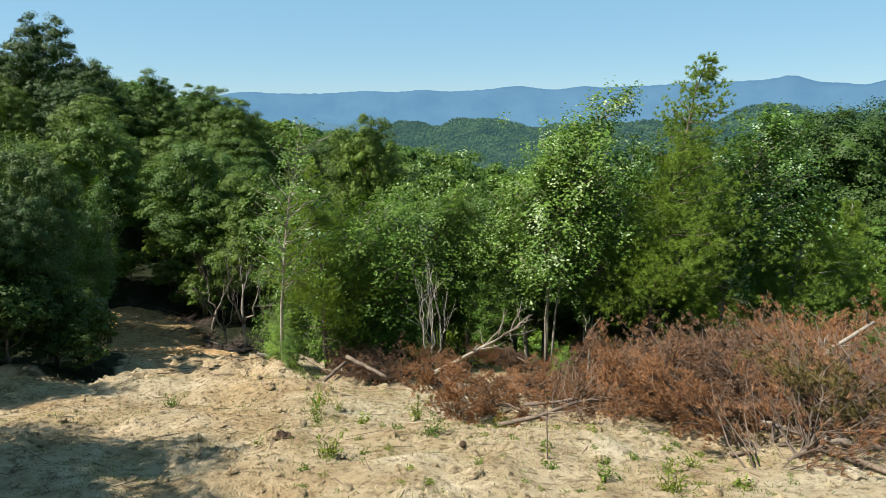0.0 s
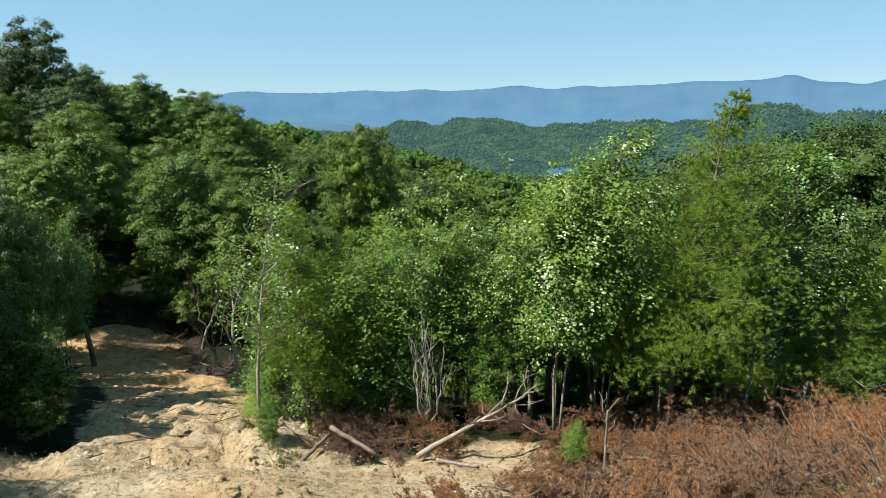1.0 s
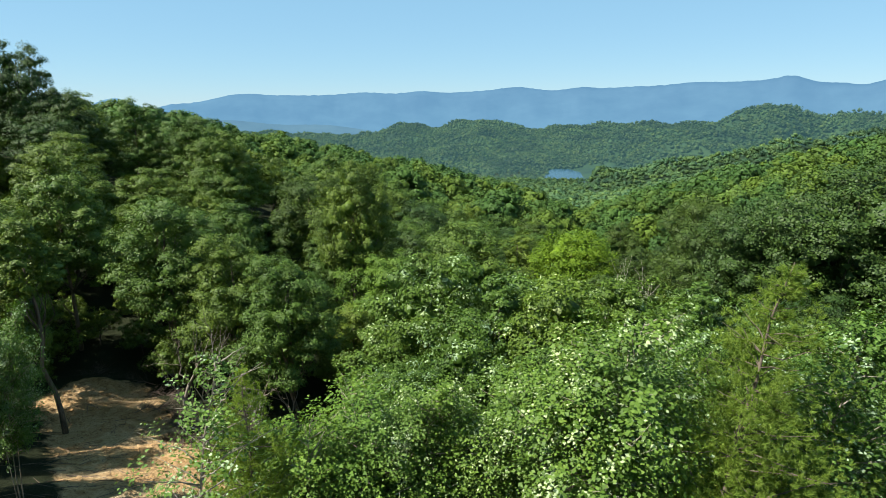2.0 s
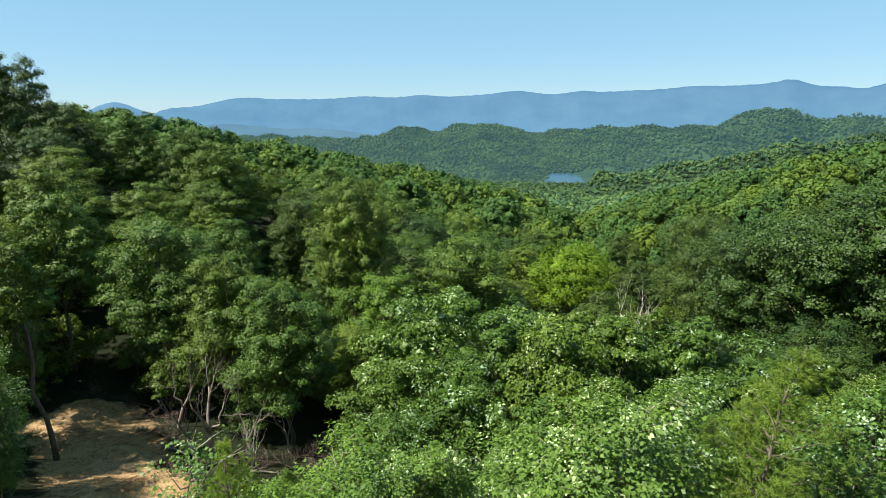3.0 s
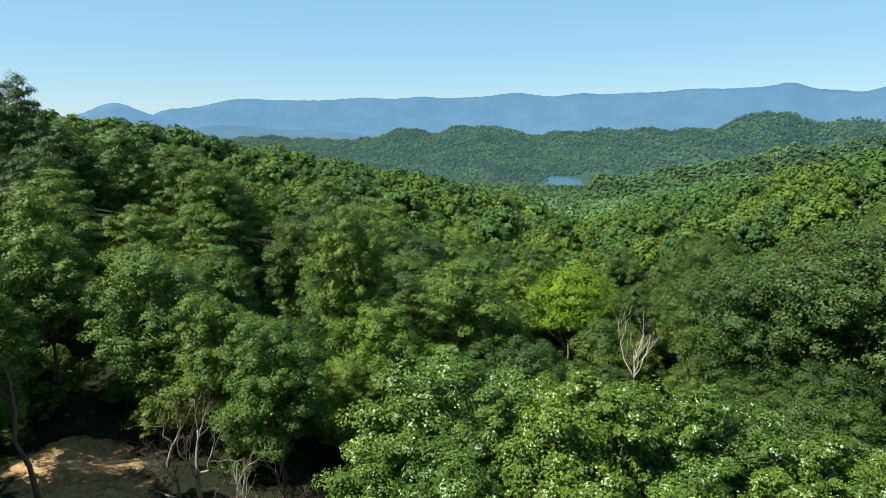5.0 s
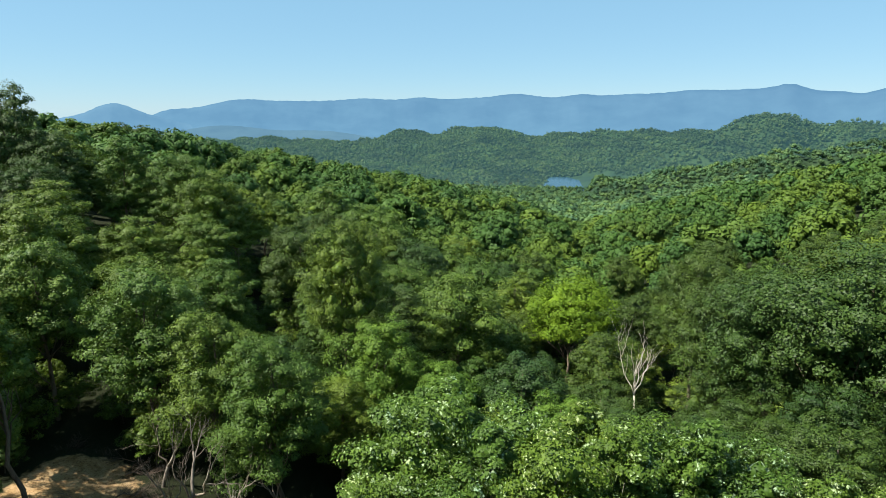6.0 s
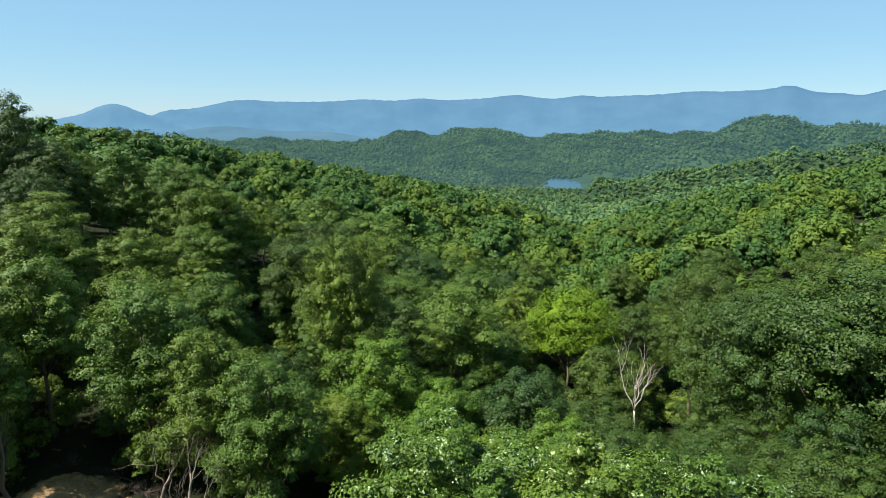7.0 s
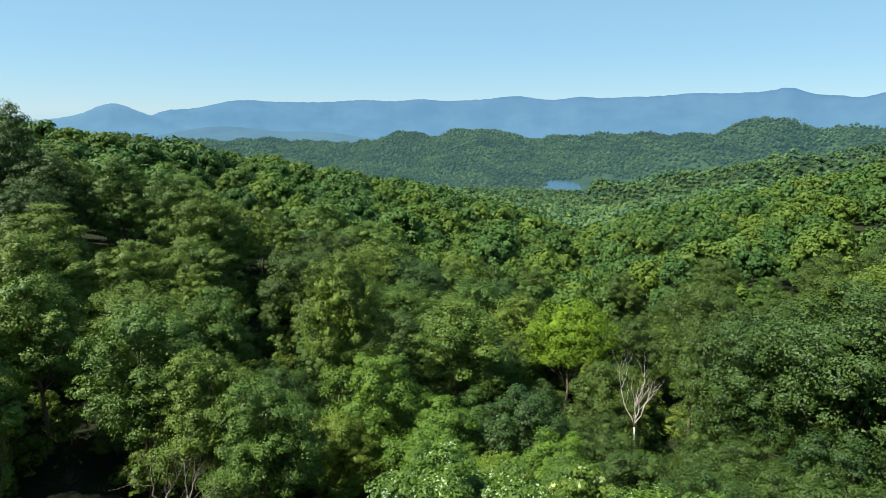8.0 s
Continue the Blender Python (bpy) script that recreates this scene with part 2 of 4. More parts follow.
# ---- geometry helpers ----
def mesh(name, verts, faces, mat, tint=None, smooth=False):
    me = bpy.data.meshes.new(name)
    verts = np.asarray(verts, dtype=np.float32).reshape(-1, 3)
    if isinstance(faces, np.ndarray):
        n, k = faces.shape
        me.vertices.add(len(verts))
        me.vertices.foreach_set("co", verts.ravel())
        me.loops.add(n * k)
        me.loops.foreach_set("vertex_index", faces.ravel().astype(np.int32))
        me.polygons.add(n)
        me.polygons.foreach_set("loop_start", np.arange(0, n * k, k, dtype=np.int32))
        me.update(calc_edges=True)
    else:
        me.from_pydata(verts.tolist(), [], faces)
        me.update()
    if tint is not None:
        a = me.attributes.new("tint", "FLOAT", "POINT")
        a.data.foreach_set("value", np.asarray(tint, dtype=np.float32))
    if smooth:
        me.polygons.foreach_set("use_smooth", np.ones(len(me.polygons), dtype=bool))
    me.materials.append(mat)
    return me


def part(name, me, parent, label=""):
    ob = new(name, me)
    ob.parent = parent
    return tagged(ob, label)


def thing(name, label, category, at=(0, 0, 0), turn=0.0, group=""):
    e = new(name)
    e.matrix_world = pose(*at, 0, 0, turn)
    return tagged(e, label, category, group)


def unit(v):
    return v / np.maximum(np.linalg.norm(v, axis=-1, keepdims=True), 1e-9)


def blades(rng, c, n, length, width=0.62, along=None, fold=0.16):
    """Leaves as folded rhombs: verts and quads. along: the way each points, else any way in its plane."""
    k = len(c)
    length = np.broadcast_to(length, (k,))[:, None]
    t = rng.normal(size=(k, 3)) if along is None else along
    t = unit(t - n * np.sum(t * n, axis=1, keepdims=True))
    b = np.cross(n, t)
    lift = n * length * fold
    v = np.stack((c - t * length / 2, c + b * length * width / 2 + lift, c + t * length / 2, c - b * length * width / 2 + lift), axis=1)
    return v.reshape(-1, 3), np.arange(4 * k).reshape(k, 4)


def scraps(rng, c, n, length):
    """Small three-cornered leaves, for crowns that are not seen close by."""
    k = len(c)
    length = np.broadcast_to(length, (k,))[:, None]
    t = unit(np.cross(n, rng.normal(size=(k, 3))))
    b = np.cross(n, t)
    v = np.stack((c - t * length * 0.5, c + t * length * 0.5, c + b * length * rng.uniform(0.6, 0.95, (k, 1))), axis=1)
    return v.reshape(-1, 3), np.arange(3 * k).reshape(k, 3)


OCTA = np.array([(1, 0, 0), (0, 1, 0), (-1, 0, 0), (0, -1, 0), (0, 0, 1), (0, 0, -1)], float)
OCTA_FACES = np.array([(0, 1, 4), (1, 2, 4), (2, 3, 4), (3, 0, 4), (1, 0, 5), (2, 1, 5), (3, 2, 5), (0, 3, 5)])


def hearts(rng, c, r, squash=0.8):
    """The closed inner foliage of boughs, under the leaves: uneven lumps at c with radii r."""
    k = len(c)
    v = c[:, None] + OCTA * rng.uniform(0.75, 1.2, (k, 6, 1)) * r[:, None, None] * np.array([1.0, 1.0, squash])
    return v.reshape(-1, 3), (OCTA_FACES + 6 * np.arange(k)[:, None, None]).reshape(-1, 3)


def slivers(rng, c, d, length, width):
    """Needles: thin three-cornered blades along d."""
    k = len(c)
    length = np.broadcast_to(length, (k,))[:, None]
    b = unit(np.cross(d, rng.normal(size=(k, 3)))) * width / 2
    v = np.stack((c - d * length / 2 + b, c - d * length / 2 - b, c + d * length / 2), axis=1)
    return v.reshape(-1, 3), np.arange(3 * k).reshape(k, 3)


def tubes(paths, sides=5):
    """Tapered tubes along paths of (point, radius)."""
    verts, faces = [], []
    for path in paths:
        first = len(verts)
        for i, (p, r) in enumerate(path):
            p, r = Vector(p), float(r)
            a = Vector(path[max(i - 1, 0)][0])
            b = Vector(path[min(i + 1, len(path) - 1)][0])
            d = (b - a).normalized()
            u = d.cross((0.31, 0.95, 0.05)).normalized()
            w = d.cross(u)
            for s in range(sides):
                ang = 2 * math.pi * s / sides
                verts.append(p + r * (math.cos(ang) * u + math.sin(ang) * w))
        for i in range(len(path) - 1):
            for s in range(sides):
                q, e = first + i * sides, (s + 1) % sides
                faces.append((q + s, q + e, q + sides + e, q + sides + s))
        faces.append(tuple(first + s for s in reversed(range(sides))))
        last = first + (len(path) - 1) * sides
        faces.append(tuple(last + s for s in range(sides)))
    return verts, faces


def bent(rng, a, b, r0, r1, wiggle=0.06, n=5):
    """A path from a to b with an uneven line and a taper."""
    a, b = np.asarray(a, float), np.asarray(b, float)
    size = np.linalg.norm(b - a) * wiggle
    out = []
    for i in range(n + 1):
        f = i / n
        off = rng.normal(size=3) * size * math.sin(math.pi * f)
        out.append((tuple(a + (b - a) * f + off), r0 + (r1 - r0) * f))
    return out


# ---- the lie of the land ----
AXIS_Y = np.array([-400, -60, -8, 0, 5.2, 9.0, 12.7, 15, 28, 40, 50, 60, 90, 153, 230, 400, 600, 1000, 1300, 6000.0])
AXIS_Z = np.array([20, 6, 2.2, 1.0, -0.6, -2.05, -3.5, -4.1, -10.0, -17.2, -21.6, -24.0, -28.5, -37.5, -47, -73, -99, -142, -160, -160.0])


def smoothstep(a, b, v):
    u = np.clip((v - a) / (b - a), 0, 1)
    return u * u * (3 - 2 * u)


def height(x, y):
    """The bare slope that falls away from the clearing into a draw, between two spurs."""
    x, y = np.asarray(x, float), np.asarray(y, float)
    d = x - (15 + 0.23 * (y - 60))
    w = smoothstep(15, 80, y) * (1 - smoothstep(500, 1250, y))
    z = np.interp(y, AXIS_Y, AXIS_Z) + w * 60 * (1 - np.exp(-np.abs(d) * 0.36 / 60))
    lip = 0.42 * np.exp(-((y - 10.4 - 0.05 * x) / 0.9) ** 2) * smoothstep(-1.0, -3.5, x) * smoothstep(-40, -20, x)
    return z + lip


def bare(x, y):
    """1 on the cleared clay and the track, 0 under the trees."""
    x, y = np.asarray(x, float), np.asarray(y, float)
    edge = 13.6 + 0.6 * np.sin(x * 0.8) - 0.25 * np.clip(x - 2, 0, 30)
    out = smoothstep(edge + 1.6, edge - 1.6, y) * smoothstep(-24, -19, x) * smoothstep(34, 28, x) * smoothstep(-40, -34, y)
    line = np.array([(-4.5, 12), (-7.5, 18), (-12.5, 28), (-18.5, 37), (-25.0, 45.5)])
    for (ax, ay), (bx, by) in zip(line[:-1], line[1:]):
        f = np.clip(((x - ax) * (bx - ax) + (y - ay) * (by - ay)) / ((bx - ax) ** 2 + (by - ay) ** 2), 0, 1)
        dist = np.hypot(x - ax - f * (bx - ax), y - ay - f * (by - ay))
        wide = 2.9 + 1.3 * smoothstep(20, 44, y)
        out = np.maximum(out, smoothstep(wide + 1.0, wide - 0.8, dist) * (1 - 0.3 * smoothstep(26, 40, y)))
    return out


def grown(start, step, end, ratio):
    v = [start]
    while v[-1] < end:
        step *= ratio
        v.append(v[-1] + step)
    return v


def relief(x, y):
    """The uneven surface: ruts and lumps on the clay, a slow roll elsewhere."""
    if abs(x) < 60 and -10 < y < 80:
        near = 1.0 if (abs(x) < 22 and y < 24) else 0.6
        z = 0.22 * noise.noise((x * 0.45, y * 0.45, 3.1)) + 0.11 * noise.noise((x * 1.5, y * 1.5, 7.7)) + 0.055 * noise.noise((x * 4.1, y * 4.1, 1.2))
        if 12 < y < 52 and x < -2:
            z += 0.45 * noise.noise((x * 0.6, y * 0.5, 9.1)) + 0.16 * noise.noise((x * 2.1, y * 1.6, 2.2))
            z += 0.9 * math.exp(-((x + 15.7) / 2.6) ** 2 - ((y - 37.4) / 1.5) ** 2) + 1.1 * math.exp(-((x + 24.6) / 3.2) ** 2 - ((y - 43.2) / 1.5) ** 2) + 0.8 * math.exp(-((x + 20.4) / 2.0) ** 2 - ((y - 40.6) / 1.1) ** 2)
            z += 0.30 * noise.noise((x * 1.1, y * 1.3, 4.6)) + 0.14 * noise.noise((x * 3.3, y * 3.3, 6.1))
            z += 1.5 * math.exp(-((x + 27) / 4) ** 2 - ((y - 48) / 1.6) ** 2) + 1.1 * math.exp(-((x + 19) / 3) ** 2 - ((y - 45.5) / 1.3) ** 2)
        return near * (z + 0.10 * max(0.0, noise.noise((x * 2.2 + 9, y * 2.2, 5.5)) - 0.15))
    return 1.2 * noise.noise((x * 0.03, y * 0.03, 0.0))


def build_ground():
    side = grown(13, 0.17, 4900, 1.095)
    xs = np.array([-v for v in reversed(side)] + list(np.arange(-12.83, 12.9, 0.17)) + side)
    ys = np.array([-v - 2 for v in reversed(grown(0, 0.3, 1500, 1.2))][:-1] + list(np.arange(-2, 15, 0.17)) + grown(15, 0.17, 4900, 1.07))
    X, Y = np.meshgrid(xs, ys)
    Z = height(X, Y)
    flat = np.array([relief(x, y) for x, y in zip(X.ravel().tolist(), Y.ravel().tolist())])
    Z = Z + flat.reshape(Z.shape)
    nx, ny = len(xs), len(ys)
    i = np.arange(nx * ny).reshape(ny, nx)
    faces = np.stack((i[:-1, :-1].ravel(), i[:-1, 1:].ravel(), i[1:, 1:].ravel(), i[1:, :-1].ravel()), axis=1)
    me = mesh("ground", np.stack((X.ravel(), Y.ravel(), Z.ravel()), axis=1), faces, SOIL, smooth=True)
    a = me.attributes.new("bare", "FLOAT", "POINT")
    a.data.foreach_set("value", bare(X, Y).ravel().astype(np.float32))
    return tagged(new("ground", me), "sandy clay clearing running down into leaf litter with shade in its colour", "ground", kind="structure")


build_ground()


def ground_at(x, y):
    return float(height(x, y)) + relief(float(x), float(y))


# ---- far distance ----
def ridge(name, label, mat, az0, az1, dist, deep, crest, steps=420, rows=14, base=-175.0, rough=6.0, seed=0):
    """A ridge round the eye: azimuth in degrees, the crest's height as a function of azimuth."""
    verts = []
    for j in range(rows + 1):
        f = j / rows
        r = dist - deep * (1 - f)
        for i in range(steps + 1):
            az = az0 + (az1 - az0) * i / steps
            top = crest(az)
            spur = 0.75 + 0.25 * noise.noise((az * 0.35, f * 1.5, seed + 0.5))
            z = base + (top - base) * (f ** (1.25 / spur))
            z += rough * f * (1.2 - f) * noise.noise((az * 1.3, f * 6, seed)) + rough * (0.22 + 0.5 * f) * noise.noise((az * 2.2, f * 5, seed + 3.0)) + rough * 0.35 * f * noise.noise((az * 7.0, f * 9, seed + 6.0))
            a = radians(az)
            verts.append((r * math.sin(a), r * math.cos(a), z))
    n = steps + 1
    back = len(verts)
    for i in range(n):
        a = radians(az0 + (az1 - az0) * i / steps)
        verts.append(((dist + 60) * math.sin(a), (dist + 60) * math.cos(a), base))
    i = np.arange((rows + 2) * n).reshape(rows + 2, n)
    faces = np.stack((i[:-1, :-1].ravel(), i[:-1, 1:].ravel(), i[1:, 1:].ravel(), i[1:, :-1].ravel()), axis=1)
    return tagged(new(name, mesh(name, verts, faces, mat, smooth=True)), label, "mountain", kind="structure")


def bumps(az, level, tilt, *hills):
    return level + tilt * az + sum(h * math.exp(-((az - c) / w) ** 2) for c, w, h in hills)


def deg_height(el, dist):
    return 14.6 + dist * math.tan(radians(el))


def far_crest(az):
    step = 1 / (1 + math.exp(-(az + 20.2) / 0.8))
    return deg_height(bumps(az, -1.75 + 1.9 / (1 + math.exp(-(az + 25.4) / 0.6)) + 0.72 * step + 0.0195 * max(0.0, az + 8), 0.0, (-17.6, 1.8, 0.14), (-7.2, 2.4, 0.24), (-2.0, 1.8, 0.25), (2.8, 2.2, 0.12), (6.6, 2.2, 0.42), (12.4, 1.5, 0.26), (16.5, 2.6, 0.18), (22, 3, 0.4), (26.4, 2.0, 0.3), (28.9, 1.4, 0.58), (33.8, 1.2, -0.3), (37, 3, 0.3)), 4600)


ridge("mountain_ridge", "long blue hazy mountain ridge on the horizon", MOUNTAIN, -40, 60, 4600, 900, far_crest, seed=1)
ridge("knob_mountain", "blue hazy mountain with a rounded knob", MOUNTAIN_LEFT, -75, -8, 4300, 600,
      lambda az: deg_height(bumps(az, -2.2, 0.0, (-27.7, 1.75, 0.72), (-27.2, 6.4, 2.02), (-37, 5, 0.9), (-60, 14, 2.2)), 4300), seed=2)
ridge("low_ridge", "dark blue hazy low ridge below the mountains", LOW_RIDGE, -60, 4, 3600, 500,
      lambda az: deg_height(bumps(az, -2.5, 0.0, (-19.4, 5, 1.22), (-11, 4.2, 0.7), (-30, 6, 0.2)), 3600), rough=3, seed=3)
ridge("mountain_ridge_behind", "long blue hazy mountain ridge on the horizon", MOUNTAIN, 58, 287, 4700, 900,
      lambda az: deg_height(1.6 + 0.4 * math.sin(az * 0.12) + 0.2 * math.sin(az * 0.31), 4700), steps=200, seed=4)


def crown_cloud(rng, centres, radii, tall, clumps, per, leaf, loose=0.1):
    """Leaf verts, faces and tints for many crowns, each a heap of rounded boughs with leaves over closed hearts."""
    k = len(centres)
    axes = np.stack((radii, radii, tall), axis=1)
    turn = rng.uniform(0, 6.28, (k, 1)) + np.arange(clumps) * 2.4 + rng.uniform(-0.4, 0.4, (k, clumps))
    zc = 1.0 - (np.arange(clumps) + rng.uniform(0.1, 0.9, (k, clumps))) / clumps * 1.25
    flat = np.sqrt(np.maximum(0.04, 1 - zc * zc))
    u = np.stack((flat * np.cos(turn), flat * np.sin(turn), zc), axis=-1)
    bough = radii[:, None] * rng.uniform(0.85, 1.35, (k, clumps)) * (1.0 / clumps) ** 0.42
    hub = centres[:, None] + u * rng.uniform(0.8, 1.0, (k, clumps, 1)) * np.maximum(axes[:, None] - 0.9 * bough[..., None], 0)
    w = unit(rng.normal(size=(k, clumps, per, 3)))
    w[..., 2] = np.abs(w[..., 2]) * 1.3 - 0.4
    w = unit(w + 0.4 * u[:, :, None])
    spot = hub[:, :, None] + w * (bough[..., None, None] * rng.uniform(0.9 - loose, 1.02 + loose, (k, clumps, per, 1))) * np.array([1.0, 1.0, 0.88])
    n = unit(w + np.array([0, 0, 0.15]) + 1.6 * loose * rng.normal(size=w.shape)).reshape(-1, 3)
    size = np.repeat(leaf * radii, clumps * per) * rng.uniform(0.65, 1.35, k * clumps * per)
    v, f = scraps(rng, spot.reshape(-1, 3), n, size)
    cv, cf = hearts(rng, hub.reshape(-1, 3), 0.84 * bough.ravel(), 0.86)
    hue = rng.uniform(0, 1, k)
    return np.concatenate((v, cv)), np.concatenate((f, cf + len(v))), np.concatenate((np.repeat(hue, clumps * per * 3), np.repeat(hue, clumps * 6)))


def scatter(rng, count, az0, az1, r0, r1, gap, keep=None):
    """Points in a sector round the eye, no nearer to one another than the gap."""
    cell, out = {}, []
    for _ in range(count):
        a, r = radians(rng.uniform(az0, az1)), math.sqrt(rng.uniform(r0 * r0, r1 * r1))
        x, y = r * math.sin(a), r * math.cos(a)
        if keep and not keep(x, y):
            continue
        i, j = int(x // gap), int(y // gap)
        if any((x - px) ** 2 + (y - py) ** 2 < gap * gap for a1 in (-1, 0, 1) for b1 in (-1, 0, 1) for px, py in cell.get((i + a1, j + b1), ())):
            continue
        cell.setdefault((i, j), []).append((x, y))
        out.append((x, y))
    return np.array(out)


HILLS = (  # distance, depth of the slope, span in degrees, crest in degrees: level and bumps
    (2600, 1050, -40, 48, -2.55, ((-17, 7, 0.36), (-3.8, 2.2, 0.78), (3.4, 4.6, 1.34), (16, 6.2, 1.05), (27, 7, 0.9))),
    (2050, 640, 14, 48, -2.3, ((29, 5.5, 2.15), (24, 4, 0.4), (38, 5, 1.3))),
    (1760, 480, 12, 48, -5.0, ((24, 6.5, 2.85), (36, 6, 2.6))),
    (1120, 480, 13, 48, -5.9, ((36, 13.5, 3.6),)),
)


def hill_z(x, y):
    """The wooded hills round the lake, above the valley floor."""
    x, y = np.asarray(x, float), np.asarray(y, float)
    az, r = np.degrees(np.arctan2(x, y)), np.hypot(x, y)
    z = np.full(np.shape(x), -160.0)
    for dist, deep, a0, a1, level, hills in HILLS:
        el = level + sum(h * np.exp(-((az - c) / w) ** 2) for c, w, h in hills)
        wave = 50 * np.sin(az * 0.7 + dist)
        top = 14.4 + dist * np.tan(np.radians(el)) - 9
        f = np.clip((r + wave - (dist - deep)) / deep, 0, 1) * np.clip((dist + 260 - r) / 240, 0, 1)
        f = f * smoothstep(a0, a0 + 1.2, az)
        spur = 1 + 0.35 * np.sin(az * 0.9 + dist * 0.01) * np.sin(r * 0.006)
        z = np.maximum(z, -160 + (top + 160) * f ** (1.25 * spur))
    fold = np.sin(x * 0.021 + 1.3 * np.sin(y * 0.013)) * np.sin(y * 0.017 + 1.7 * np.sin(x * 0.011)) + 0.5 * np.sin(x * 0.047 + y * 0.031)
    return z + 9 * fold * smoothstep(-158, -120, z)


def build_hills():
    az, r = np.meshgrid(np.radians(np.linspace(-34, 48, 300)), np.linspace(700, 2900, 150))
    X, Y = r * np.sin(az), r * np.cos(az)
    Z = hill_z(X, Y) - 3
    i = np.arange(X.size).reshape(X.shape)
    faces = np.stack((i[:-1, :-1].ravel(), i[:-1, 1:].ravel(), i[1:, 1:].ravel(), i[1:, :-1].ravel()), axis=1)
    return X, Y, Z, faces


def lake_at(x, y):
    """Inside the lake's shore?"""
    u, v = (x - 356) / 104, (y - 1490) / 170
    return u * u + v * v + 0.2 * math.sin(5 * math.atan2(v, u)) < 1


def build_far_woods():
    rng = np.random.default_rng(11)
    shore = lambda x, y: not lake_at(x, y)
    p = scatter(rng, 60000, -31, 44, 1380, 2720, 8.8, shore)
    rad = rng.uniform(3.4, 8.0, len(p))
    c = np.column_stack((p, hill_z(p[:, 0], p[:, 1]) + rng.uniform(-2, 2.5, len(p))))
    v, f, t = crown_cloud(rng, c, rad, rad * 0.65, 1, 16, 0.75, 0.12)
    tagged(new("hill_woods", mesh("hill_woods", v, f, LEAF_HILL_HAZE, t)), "far wooded hills of broadleaf trees round the lake, blue-green with painted haze", "woods", kind="stuff")
    p = scatter(rng, 70000, -26, 43, 400, 1400, 7.8, shore)
    base = np.maximum(height(p[:, 0], p[:, 1]), hill_z(p[:, 0], p[:, 1]))
    rad = rng.uniform(3.2, 6.6, len(p))
    c = np.column_stack((p, base + rng.uniform(2, 9, len(p))))
    v, f, t = crown_cloud(rng, c, rad, rad * 1.05, 3, 14, 0.45, 0.12)
    tagged(new("valley_woods", mesh("valley_woods", v, f, LEAF_FAR_HAZE, t)), "dense broadleaf woods filling the valley, haze blue mixed into the green", "woods", kind="stuff")
    p = scatter(rng, 15000, -41, 43, 116, 415, 6.8)
    rad = rng.uniform(3.0, 6.4, len(p))
    c = np.column_stack((p, height(p[:, 0], p[:, 1]) + rng.uniform(4.5, 11.5, len(p))))
    close = np.hypot(p[:, 0], p[:, 1]) < 230
    v1, f1, t1 = crown_cloud(rng, c[close], rad[close], rad[close] * 1.15, 17, 62, 0.125, 0.14)
    v2, f2, t2 = crown_cloud(rng, c[~close], rad[~close], rad[~close] * 1.15, 9, 34, 0.21, 0.12)
    v, f, t = np.concatenate((v1, v2)), np.concatenate((f1, f2 + len(v1))), np.concatenate((t1, t2))
    tagged(new("slope_woods", mesh("slope_woods", v, f, LEAF_WOODS, t)), "dense green broadleaf woods on the slopes", "woods", kind="stuff")


X, Y, Z, hill_faces = build_hills()
near_side = np.hypot(X.ravel(), Y.ravel())[hill_faces[:, 0]] < 1395
for name, pick, leaf, label in (("wooded_hills", ~near_side, LEAF_HILL_HAZE, "rolling hills under woods behind the lake"), ("wooded_hillside", near_side, CROWN_GAP_SHADE, "wooded hillside on the near side of the lake")):
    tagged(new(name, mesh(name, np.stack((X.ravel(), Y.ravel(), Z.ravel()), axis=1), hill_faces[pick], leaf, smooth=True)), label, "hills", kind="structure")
build_far_woods()


def build_lake():
    m, nodes, links = material("lake_water")
    bs = node(nodes, "ShaderNodeBsdfPrincipled", Roughness=0.22)
    bs.inputs["Base Color"].default_value = (0.022, 0.058, 0.085, 1)
    bs.inputs["Specular IOR Level"].default_value = 0.08
    n = node(nodes, "ShaderNodeTexNoise", Scale=0.12, Detail=4.0)
    geo = nodes.new("ShaderNodeNewGeometry")
    links.new(geo.outputs["Position"], n.inputs["Vector"])
    bp = node(nodes, "ShaderNodeBump", Strength=0.25, Distance=0.3)
    links.new(n.outputs["Fac"], bp.inputs["Height"])
    links.new(bp.outputs[0], bs.inputs["Normal"])
    out = nodes.new("ShaderNodeOutputMaterial")
    links.new(bs.outputs[0], out.inputs[0])
    bm = bmesh.new()
    ring = []
    for i in range(72):
        a = 2 * math.pi * i / 72
        s = math.sqrt(1.0 - 0.2 * math.sin(5 * a))
        ring.append(bm.verts.new((356 + 112 * s * math.cos(a), 1490 + 178 * s * math.sin(a), -158.0)))
    bm.faces.new(ring)
    me = bpy.data.meshes.new("lake")
    bm.to_mesh(me)
    bm.free()
    me.materials.append(m)
    tagged(new("lake", me), "calm blue lake between wooded hills", "lake", kind="structure")


build_lake()


# ---- trees ----
def wood(e, paths, stems, bark):
    """Each stem a part, the many thin branches one."""
    for path in paths[:stems]:
        v, f = tubes([path], 7)
        part("trunk", mesh("trunk", v, f, bark, smooth=True), e)
    v, f = tubes(paths[stems:], 4)
    tagged(part("branchwork", mesh("branchwork", v, f, bark, smooth=True), e), kind="stuff")


def broad_tree(seed, label, tall, radius, clear, lobes, puffs, per, leaf, mat, bark=BARK, group="", name="tree", limbs=14, full=1.12):
    """A broadleaf tree: tapered trunk with limbs, crown of boughs, each bough a heap of leaf puffs, with gaps between."""
    rng = np.random.default_rng(seed)
    half = (tall - clear) / 2
    mid = np.array([0, 0, clear + half])
